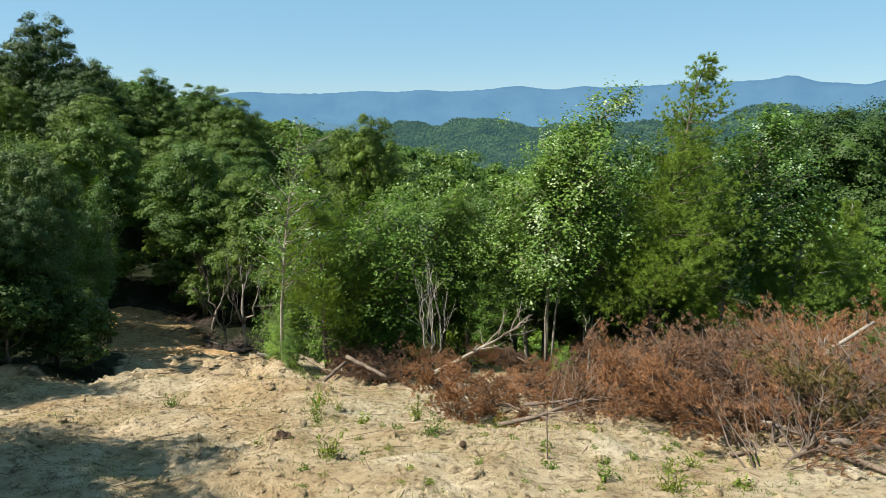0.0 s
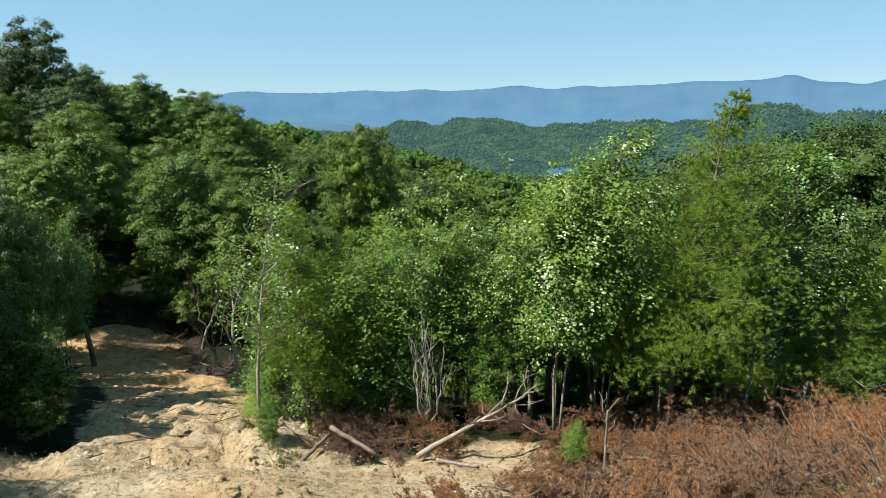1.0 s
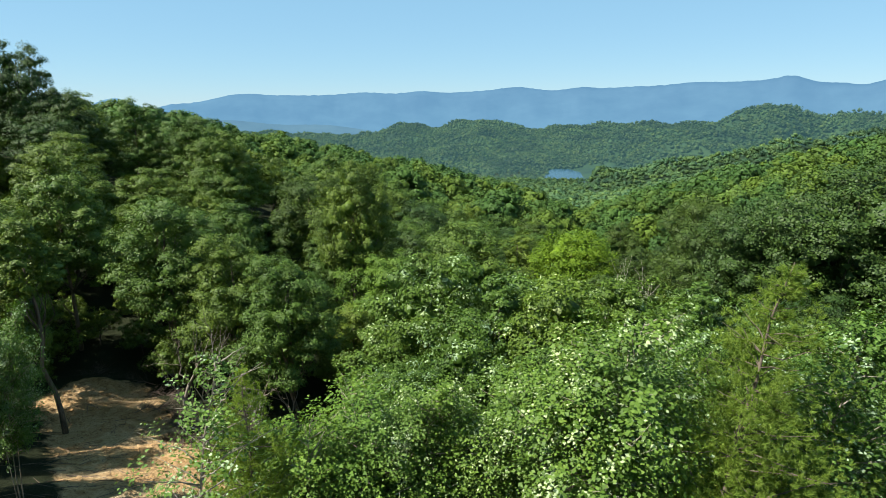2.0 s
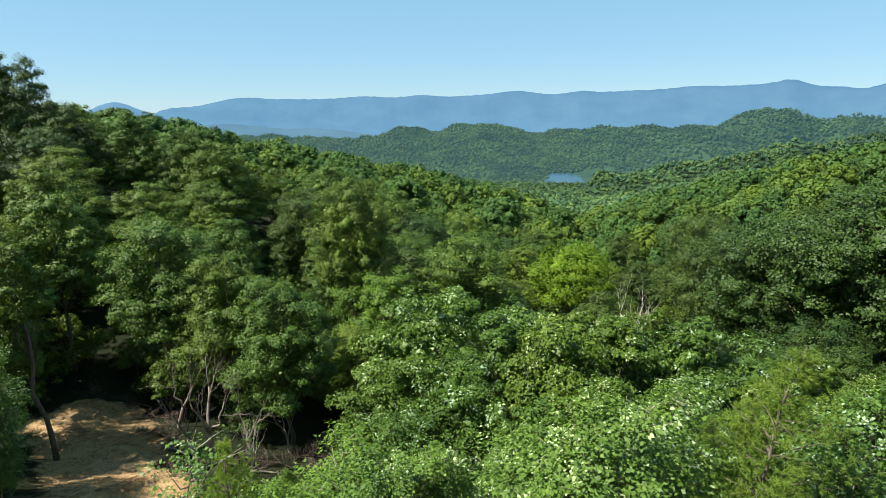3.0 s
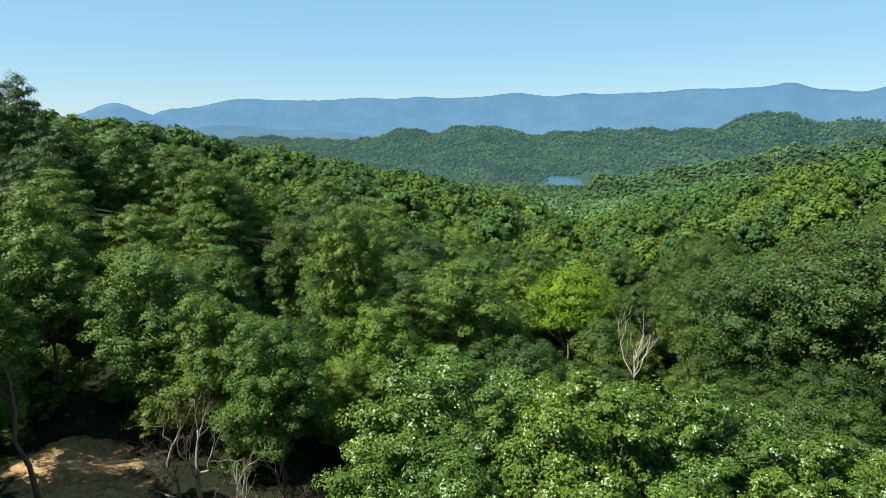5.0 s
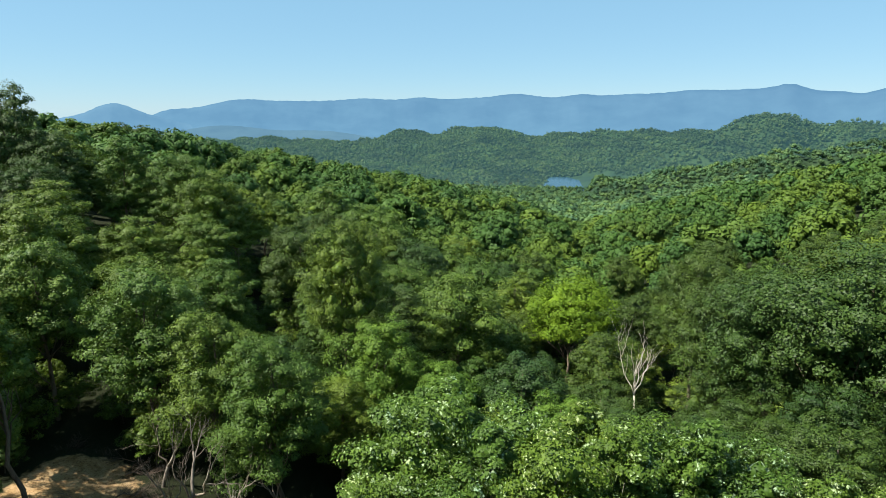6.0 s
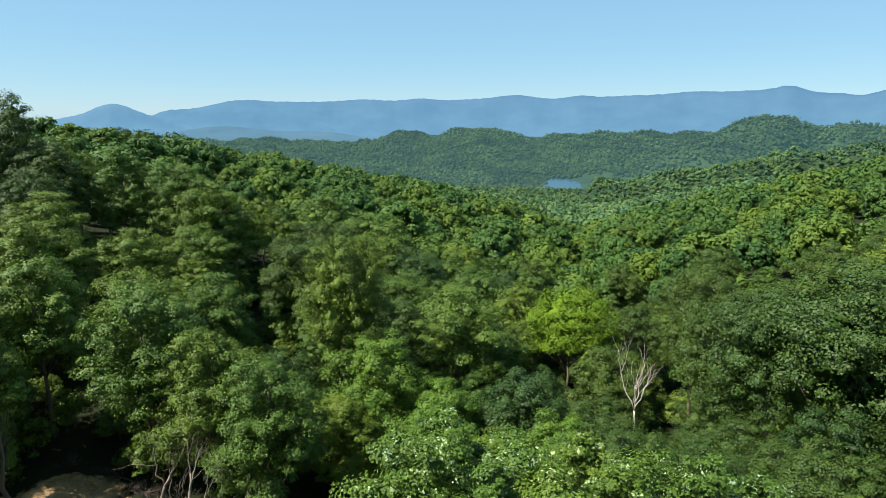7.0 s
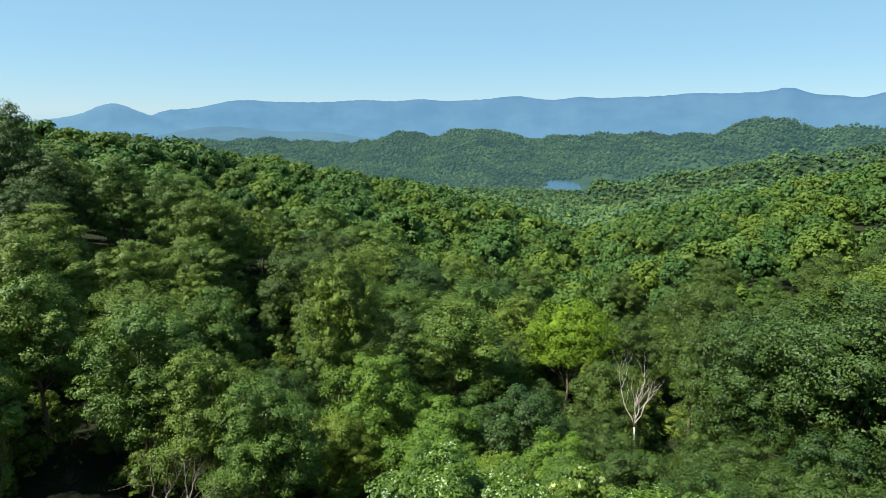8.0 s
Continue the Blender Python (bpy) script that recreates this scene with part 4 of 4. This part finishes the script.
# out-of-view trees added beside the clearing to shade the sand and the left edge
for x, y, top in ((-9.3, 2.2, 8.8), (-13.2, 7.6, 6.8), (-8.4, 0.0, 9.5), (-7.8, -2.8, 10.0), (-24, 9.5, 12.0), (-22.5, 5.5, 12.0), (-26, 14, 11.0)):
    plant(x, y, top, near_kinds[:3], 40.0 * x, 0.95)

for x, y, top, wide in ((14.5, 46, -8.0, 1.1), (19.0, 45.0, -8.5, 1.1), (23.0, 47, -7.5, 1.1), (16.0, 51, -11.5, 1.2), (20.5, 51.5, -12.5, 1.2), (23.5, 53, -9.0, 1.0), (19.5, 54.5, -13.5, 1.2), (15.0, 56, -10.5, 1.1), (8.0, 39.5, -6.2, 1.0), (3.0, 40.5, -5.2, 0.9), (10.5, 51, -9.0, 1.0), (5.5, 49, -9.5, 1.0), (0.5, 47, -6.5, 1.0), (1.5, 54, -7.5, 1.0), (-4.5, 57, -4.5, 1.0)):
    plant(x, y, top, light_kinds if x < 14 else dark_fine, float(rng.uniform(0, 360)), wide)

spots = scatter(rng, 3000, -46, 46, 30, 122, 6.5, lambda x, y: bare(x, y) < 0.05 and not (y < 33 and -10 < x < 24) and not (y < 37 and -8 < x < 6) and not (y < 37 and -21 < x < -8) and not (y < 46 and -13 < x < -2) and not (y < 51 and -0.26 < (x - 1) / (y - 5) < -0.10) and not (x < -24 and abs(y - 50 - 0.27 * x) < 3.6 and x > -40))
for x, y in spots:
    if min((x - a) ** 2 + (y - b) ** 2 for a, b in placed) < 30:
        continue
    if (13 < x < 23.5 and 42 < y < 62) or (abs(x + 15.5) < 3.5 and -7 < y - 43.5 < 1.5):
        continue
    r = math.hypot(x, y)
    top = ground_at(x, y) + float(rng.uniform(8.8, 16.5)) - (2.0 if y < 45 else 0.0)
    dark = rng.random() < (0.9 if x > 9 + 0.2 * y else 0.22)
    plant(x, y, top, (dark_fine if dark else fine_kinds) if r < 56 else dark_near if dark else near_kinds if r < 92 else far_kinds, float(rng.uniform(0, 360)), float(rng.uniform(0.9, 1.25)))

# kinds that no place has taken yet stand further up the spurs
for k, src in enumerate(fine_kinds + near_kinds + far_kinds + dark_fine + dark_near + tall_kinds + tall_dark + light_kinds):
    if src.location.length < 0.01:
        stand(src, 70.0 + 7 * k, 96.0, 30.0 * k)

under = scatter(rng, 2600, -46, 46, 17, 105, 3.5, lambda x, y: bare(x, y) < 0.02 and not (y < 31 and x > -6) and not (x < -7 and y < 26))
stand(shrub, 8.0, 36.5)
stand(shade_shrub, -15.2, 15.2)
for x, y in under:
    if -20 < x < -2.5 and 28 < y < 46 or (y < 51 and -0.26 < (x - 1) / (y - 5) < -0.10):
        continue
    repeat(shrub, x, y, float(rng.uniform(0, 360)), float(rng.uniform(0.6, 1.25)) * (1.0 if y < 45 else 1.35))
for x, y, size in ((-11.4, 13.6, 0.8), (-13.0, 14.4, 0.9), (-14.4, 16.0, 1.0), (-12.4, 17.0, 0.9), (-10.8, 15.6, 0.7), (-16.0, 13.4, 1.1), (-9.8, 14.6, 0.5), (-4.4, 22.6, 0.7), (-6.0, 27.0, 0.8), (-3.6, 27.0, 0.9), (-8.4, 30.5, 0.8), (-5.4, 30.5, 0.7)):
    repeat(shade_shrub, x, y, 50.0 * x, size)


# ---- the felled brush ----
def felled_pine(seed, label, length, limbs, needles, mat, name="felled_pine"):
    """A small pine lying on its side: stem, snapped branches, dead needles still on."""
    rng = np.random.default_rng(seed)
    stem = bent(rng, (-length / 2, 0, 0.12), (length / 2, 0, 0.35), 0.036, 0.010, 0.03, 6)
    pts = np.array([q for q, _ in stem])
    paths, ps, ds = [stem], [], []
    for b in range(limbs):
        f = rng.uniform(0.12, 0.99)
        st = np.array([np.interp(f, np.linspace(0, 1, 7), pts[:, k]) for k in range(3)])
        a = rng.uniform(-0.5, 3.64)
        reach = rng.uniform(0.5, 1.5) * (1.15 - 0.55 * f)
        tip = st + reach * np.array([rng.uniform(0.3, 1.0), math.cos(a), max(-0.12, 0.5 * math.sin(a))])
        tip[2] = max(tip[2], 0.03)
        paths.append(bent(rng, st, tip, 0.013, 0.003, 0.09, 3))
        for t in range(3):
            s2 = st + (tip - st) * rng.uniform(0.25, 0.8)
            t2 = s2 + (tip - st) * rng.uniform(0.25, 0.5) + rng.normal(size=3) * 0.16
            paths.append(bent(rng, s2, t2, 0.005, 0.002, 0.08, 2))
            if needles:
                p, d = needle_spray(rng, s2, t2, needles, 16, 0.09, 0.055)
                ps.append(p)
                ds.append(d)
    e = thing(name, label, "brush", group="felled brush pile")
    wood(e, paths, 1, SLASH_WOOD)
    if needles:
        p, d = np.concatenate(ps), np.concatenate(ds)
        v, f = slivers(rng, p, d, 0.10 * rng.uniform(0.6, 1.2, len(p)), 0.010)
        part("needle_cover", mesh("needle_cover", v, f, mat), e)
    return e


DULL_NEEDLE = foliage("fading_olive_needles", (0.065, 0.050, 0.018), (0.125, 0.092, 0.034), (0.20, 0.15, 0.06), through_share=0.15)
brush = [felled_pine(101, "felled pine with rust-brown dead needles in the brush pile", 3.4, 36, 17, DEAD_NEEDLE),
         felled_pine(102, "felled pine with rust-brown dead needles in the brush pile", 2.8, 32, 17, DEAD_NEEDLE),
         felled_pine(103, "felled pine with fading olive-brown needles in the brush pile", 3.0, 30, 17, DULL_NEEDLE),
         felled_pine(104, "heap of bare grey-brown broken branches", 3.2, 64, 3, DEAD_NEEDLE, "broken_branches"),
         felled_pine(105, "heap of bare grey branches on the forest floor", 3.4, 70, 0, DEAD_NEEDLE, "broken_branches")]
brng = np.random.default_rng(9)
used = set()
for row, (y, x0, x1, step) in enumerate(((4.7, 5.0, 7.6, 1.2), (5.6, 3.6, 8.5, 1.4), (6.5, 2.3, 9.5, 1.3), (7.5, 1.7, 9.5, 1.25), (8.5, 1.3, 10.5, 1.2), (9.6, 1.9, 11.5, 1.2), (10.8, 2.6, 12.5, 1.2), (12.0, 2.9, 13.5, 1.3), (13.4, 3.0, 14.5, 1.4), (15.0, 3.0, 14.5, 2.0), (13.6, -2.6, 1.0, 1.3), (15.4, -2.6, 3.0, 1.5))):
    x = x0
    while x < x1:
        low = 1.6 < x < 4.7 and y > 10.5
        right = x > 5.2 and y < 10
        pick = int(brng.choice(4, p=(0.1, 0.15, 0.1, 0.65) if right else ((0.45, 0.3, 0.05, 0.2) if not (x < 2.4 and y < 9) else (0.2, 0.1, 0.6, 0.1))))
        src = brush[pick]
        px, py = x + float(brng.uniform(-0.5, 0.5)), y + float(brng.uniform(-0.4, 0.4))
        lift = 0.02 + (0.55 if 2 < row < 10 else 0.1) * float(brng.uniform(0.0, 1.0)) * min(1.0, max(0.0, (x - x0 + 0.3) / 2.5)) * float(smoothstep(2.0, 6.5, x))
        lift = 0.02 if low else lift
        args = (px, py, float(brng.uniform(-60, 60)) + (180 if brng.random() < 0.4 else 0), float(brng.uniform(0.7, 1.05)) * (0.62 if low else 0.78 if x < 4.2 and y > 7.9 else 1.0), (float(brng.uniform(-14, 14)), float(brng.uniform(-12, 8))))
        z = ground_at(px, py) + lift
        (repeat if pick in used else stand)(src, *args, z=z)
        used.add(pick)
        x += step * float(brng.uniform(0.8, 1.2))


def pole(label, a, b, r0, r1, mat, twigs=0, seed=1, name="log", wiggle=0.007):
    """A log or pole from a to b, with stubs of its branches."""
    rng = np.random.default_rng(seed)
    a, b = np.array(a, float), np.array(b, float)
    mid = (a + b) / 2
    main = bent(rng, a - mid, b - mid, r0, r1, wiggle, 7)
    paths = [main]
    pts = np.array([q for q, _ in main])
    for t in range(twigs):
        f = rng.uniform(0.3, 0.98)
        st = np.array([np.interp(f, np.linspace(0, 1, 8), pts[:, k]) for k in range(3)])
        d = unit(unit(b - a) * 0.8 + rng.normal(size=3) * 0.5 + np.array([0, 0, 0.35]))
        en = st + d * np.linalg.norm(b - a) * rng.uniform(0.12, 0.34)
        paths.append(bent(rng, st, en, r0 * 0.35, r0 * 0.08, 0.06, 3))
        e2 = st + (en - st) * 0.55
        paths.append(bent(rng, e2, e2 + unit(d + rng.normal(size=3) * 0.5) * np.linalg.norm(en - st) * 0.5, r0 * 0.16, r0 * 0.05, 0.06, 2))
    e = thing(name, label, "log" if name == "log" else "branch", tuple(mid))
    if twigs:
        wood(e, paths, 1, mat)
    else:
        v, f = tubes(paths, 9)
        part("trunk", mesh("trunk", v, f, mat, smooth=True), e)
    return e


def on(x, y, up=0.0):
    return (x, y, ground_at(x, y) + up)


for k, (x, y, turn) in enumerate(((-13.8, 41.6, 20), (-11.2, 42.8, 160), (-9.2, 44.6, 60), (-18.2, 43.6, 110), (-20.4, 45.0, 30), (-16.6, 40.4, 200), (-7.5, 43.0, 80), (-21.5, 48.5, 10), (-24.5, 50.0, 170), (-14.8, 37.6, 60), (-28.0, 50.5, 100))):
    (stand if k == 0 else repeat)(brush[0 if k == 5 else 4], x, y, turn, 0.6 if k == 5 else 1.1)


pole("long pale pole leaning out of the brush pile", (6.1, 8.1, -1.2), (7.70, 8.2, -0.1), 0.055, 0.028, DEAD_WOOD, 4, 1, "fallen_pole")
pole("fallen tree top with pale forked branches", (-0.2, 12.9, -3.42), (2.4, 13.4, -2.08), 0.07, 0.018, DEAD_WOOD, 14, 2, "fallen_branch")
pole("short bleached log lying on the sand", on(0.24, 12.75, 0.06), on(1.2, 12.5, 0.06), 0.05, 0.03, DEAD_WOOD, 2, 3)
pole("weathered log propped against the brush", (-2.3, 13.6, -3.08), (-1.15, 12.9, -3.36), 0.06, 0.045, SLASH_WOOD, 0, 4)
pole("weathered log propped against the brush", (-2.85, 12.6, -3.42), (-2.3, 13.4, -3.15), 0.05, 0.04, SLASH_WOOD, 0, 5)
pole("grey fallen log along the front of the brush", on(4.2, 6.75, 0.14), on(4.85, 5.2, 0.10), 0.045, 0.035, DEAD_WOOD, 0, 6)
pole("thick grey fallen log at the edge of the sand", on(4.75, 5.05, 0.10), on(6.3, 3.95, 0.09), 0.055, 0.045, DEAD_WOOD, 0, 7, "log", 0.015)
pole("thin dark branch lying on the sand", on(3.7, 4.75, 0.04), on(5.0, 5.0, 0.12), 0.022, 0.012, SLASH_WOOD, 3, 8, "fallen_branch")
pole("weathered broken log under the thick fallen log", on(4.7, 4.75, 0.06), on(4.85, 3.7, 0.05), 0.04, 0.03, SLASH_WOOD, 3, 11)
pole("thin bent dead sapling drooping over the brush", (3.7, 11.5, -3.1), (3.68, 11.5, -1.5), 0.035, 0.02, DEAD_WOOD, 7, 9, "fallen_branch")
pole("thin dry stick standing in the sand", on(1.43, 4.2, -0.05), (1.42, 4.3, 0.33), 0.009, 0.005, SLASH_WOOD, 0, 10, "stick")
for k, (x, y, dx, dy) in enumerate(((-18.5, 43.5, 3.2, -1.2), (-13.5, 40.5, 3.5, 0.6), (-11.0, 38.5, 2.6, 1.0), (-16.0, 41.2, 2.0, 1.6), (-9.5, 27.0, 2.2, 0.8))):
    pole("bleached fallen log at the edge of the track", on(x, y, 0.12), on(x + dx, y + dy, 0.12), 0.10, 0.06, DEAD_WOOD, 3, 20 + k)


# ---- small things on the sand ----
def weed(seed, label, tall, leaves, spread, leaf):
    rng = np.random.default_rng(seed)
    paths, cs = [], []
    for s in range(max(3, leaves // 14)):
        tip = np.array([rng.normal() * spread, rng.normal() * spread, tall * rng.uniform(0.5, 1.0)])
        paths.append(bent(rng, (rng.normal() * 0.02, rng.normal() * 0.02, -0.03), tip, 0.006, 0.002, 0.08, 3))
        k = leaves // max(3, leaves // 14)
        g = rng.uniform(0.2, 1.05, k)
        cs.append(tip * g[:, None] + rng.normal(size=(k, 3)) * spread * 0.25)
    c = np.concatenate(cs)
    n = unit(rng.normal(size=c.shape) * 0.8 + np.array([-0.1, -0.1, 0.5]))
    v, f = blades(rng, c, n, leaf * rng.uniform(0.5, 1.4, len(c)), 0.4)
    e = thing("weed", label, "weed", group="weeds on the sand")
    tv, tf = tubes(paths, 4)
    tagged(part("stalk", mesh("stalk", tv, tf, WEED), e), kind="stuff")
    part("foliage", mesh("foliage", v, f, WEED), e)
    return e


weeds = [weed(201, "low leafy green weed rooted in the sand", 0.30, 150, 0.11, 0.042), weed(202, "tall thin green weed rooted in the sand", 0.5, 150, 0.10, 0.045), weed(203, "small tuft of yellow-green grass on the sand", 0.16, 80, 0.08, 0.045)]
stand(weeds[0], 0.15, 5.2)
stand(weeds[1], -1.75, 7.3)
stand(weeds[2], 1.45, 4.0)
wrng = np.random.default_rng(13)
for k, x, y in ((0, -4.6, 8.3), (1, -1.6, 6.6), (1, -1.9, 8.2), (1, -1.5, 7.8), (0, -1.0, 4.4), (1, -0.15, 7.4), (2, 2.1, 4.3), (2, 2.7, 4.05), (0, 3.1, 4.4), (2, 2.2, 5.3), (2, 3.9, 4.6), (0, 1.1, 6.3), (2, -0.9, 6.4), (2, -0.3, 6.0), (2, 0.6, 6.2), (2, -1.9, 5.0), (0, 2.35, 9.0), (0, 6.4, 5.7), (0, 6.8, 6.0), (1, -3.1, 12.0), (1, -3.4, 12.6), (0, -3.0, 12.9), (1, 0.05, 13.8), (2, 1.9, 3.7), (2, 3.3, 3.8), (0, 2.5, 3.5)):
    repeat(weeds[k], x, y, float(wrng.uniform(0, 360)), float(wrng.uniform(0.7, 1.2)))
for _ in range(110):
    x, y = float(wrng.uniform(-1.6, 4.2)), float(wrng.uniform(3.4, 7.2))
    if y < 6.6 - 0.25 * max(0.0, x - 1):
        repeat(weeds[2], x, y, float(wrng.uniform(0, 360)), float(wrng.uniform(0.3, 0.8)))


def lump_mesh(name, seed, mat, rough=0.35, level=2):
    bm = bmesh.new()
    bmesh.ops.create_icosphere(bm, subdivisions=level, radius=1.0)
    for v in bm.verts:
        v.co *= 1 + rough * noise.noise(v.co * 1.4 + Vector((seed * 3.7, 0, 0))) + 0.5 * rough * noise.noise(v.co * 3.3 + Vector((0, seed * 5.1, 0)))
        v.co.z *= 0.62
    if level > 2:
        for v in bm.verts:
            v.co *= 1 + 0.16 * noise.noise(v.co * 7 + Vector((seed, 0, 0))) + 0.10 * noise.noise(v.co * 15)
    me = bpy.data.meshes.new(name)
    bm.to_mesh(me)
    bm.free()
    me.materials.append(mat)
    a = me.attributes.new("bare", "FLOAT", "POINT")
    a.data.foreach_set("value", np.ones(len(me.vertices), dtype=np.float32))
    return me


clod = thing("clod", "upturned clod of clay with a dark lump on its right", "clod", on(-1.80, 5.02, 0.0), 20)
c1 = part("clay", lump_mesh("clay", 1, SOIL, 0.6, 4), clod)
c1.scale = (0.14, 0.12, 0.12)
c2 = part("root_soil", lump_mesh("root_soil", 2, DARK_BROWN, 0.7, 4), clod, "dark crumbling lump")
c2.location, c2.scale = (0.10, -0.04, 0.025), (0.115, 0.10, 0.135)
cap = new("cap", lump_mesh("cap", 3, DARK_BROWN, 0.04))
cap.matrix_world = pose(0.53, 4.72, ground_at(0.53, 4.72) + 0.05) @ Matrix.Diagonal((0.045, 0.045, 0.07, 1))
tagged(cap, "small round dark cap on the sand", "cap")

ground = bpy.data.objects["ground"]
lumps = [lump_mesh("clay_lump", 10 + i, SOIL, 0.6) for i in range(4)]
lrng = np.random.default_rng(17)
made = 0
while made < 290:
    x, y = float(lrng.uniform(-9, 5)), float(lrng.uniform(2.5, 13))
    if x > 0.8 and y > 6.5:
        continue
    made += 1
    r = float(0.03 + 0.08 * lrng.random() ** 2)
    ob = new("clay_lump", lumps[made % 4])
    ob.parent = ground
    ob.matrix_world = pose(x, y, ground_at(x, y) + 0.15 * r, 0, 0, float(lrng.uniform(0, 360))) @ Matrix.Scale(r, 4)


def crumbs():
    """Loose crumbs of clay, too many to count."""
    rng = np.random.default_rng(19)
    corner = np.array([(1, 0, 0), (0, 1, 0), (-1, 0, 0), (0, -1, 0), (0, 0, 1)], float)
    tri = np.array([(0, 1, 4), (1, 2, 4), (2, 3, 4), (3, 0, 4)])
    vs, fs, n = [], [], 0
    while n < 9000:
        x, y = rng.uniform(-10, 6), rng.uniform(2.4, 14)
        if x > 1.2 and y > 7 or noise.noise((x * 0.9, y * 0.9, 4.4)) + rng.uniform(-0.35, 0.35) < 0.0:
            continue
        r = 0.012 + 0.05 * rng.random() ** 3
        a = rng.uniform(0, 6.28)
        turn = np.array([(math.cos(a), math.sin(a), 0), (-math.sin(a), math.cos(a), 0), (0, 0, 0.8)])
        vs.append((corner * rng.uniform(0.7, 1.3, (5, 1))) @ turn * r + np.array([x, y, ground_at(x, y)]))
        fs.append(tri + 5 * n)
        n += 1
    while n < 10400:    # bigger lumps down the track
        g = rng.uniform(0, 1)
        x, y = -5 - 21 * g + rng.normal() * 3.0, 14 + 34 * g + rng.normal() * 1.5
        if bare(x, y) < 0.7:
            continue
        r = 0.04 + 0.26 * rng.random() ** 3
        a = rng.uniform(0, 6.28)
        turn = np.array([(math.cos(a), math.sin(a), 0), (-math.sin(a), math.cos(a), 0), (0, 0, 0.7)])
        vs.append((corner * rng.uniform(0.6, 1.4, (5, 1))) @ turn * r + np.array([x, y, ground_at(x, y) - 0.1 * r]))
        fs.append(tri + 5 * n)
        n += 1
    me = mesh("clay_crumbs", np.concatenate(vs), np.concatenate(fs), SOIL)
    a = me.attributes.new("bare", "FLOAT", "POINT")
    a.data.foreach_set("value", np.ones(len(me.vertices), dtype=np.float32))
    tagged(new("clay_crumbs", me), "loose crumbs of pale clay scattered over the clearing", "soil", kind="stuff")


crumbs()


def litter_bits():
    """Thin dead grass and green shoots over the clay, and broken twigs."""
    rng = np.random.default_rng(23)
    c, d, ln = [], [], []
    while len(c) < 9000:
        x, y = rng.uniform(-9, 6), rng.uniform(2.4, 11)
        if (x > 1.6 and y > 7) or noise.noise((x * 0.7 + 5, y * 0.7, 8.8)) + 0.25 * smoothstep(-3.5, 0.5, x) + rng.uniform(-0.3, 0.3) < 0.22:
            continue
        c.append((x, y, ground_at(x, y) + 0.02))
        d.append((rng.normal() * 0.6, rng.normal() * 0.6, 1.0))
        ln.append(rng.uniform(0.04, 0.10))
    v, f = slivers(rng, np.array(c), unit(np.array(d)), np.array(ln), 0.008)
    tagged(new("short_grass", mesh("short_grass", v, f, WEED)), "thin short yellow-green grass sprouting from the sand", "grass", kind="stuff")
    paths = []
    for _ in range(420):
        x, y = rng.uniform(-9, 6.5), rng.uniform(2.6, 13.5)
        a, ln1 = rng.uniform(0, 6.28), rng.uniform(0.08, 0.4)
        paths.append([((x, y, ground_at(x, y) + 0.012), 0.006), ((x + ln1 * math.cos(a), y + ln1 * math.sin(a), ground_at(x + ln1 * math.cos(a), y + ln1 * math.sin(a)) + 0.015), 0.003)])
    for _ in range(300):
        t = rng.uniform(0, 1)
        x, y = -5 - 20 * t + rng.normal() * 2.2, 14 + 31 * t + rng.normal() * 1.5
        a, ln1 = rng.uniform(0, 6.28), rng.uniform(0.4, 1.6)
        paths.append([((x, y, ground_at(x, y) + 0.04), 0.02), ((x + ln1 * math.cos(a), y + ln1 * math.sin(a), ground_at(x + ln1 * math.cos(a), y + ln1 * math.sin(a)) + 0.08), 0.008)])
    v, f = tubes(paths, 4)
    tagged(new("broken_twigs", mesh("broken_twigs", v, f, SLASH_WOOD)), "broken dry twigs strewn over the clay and the track", "twigs", kind="stuff")


litter_bits()
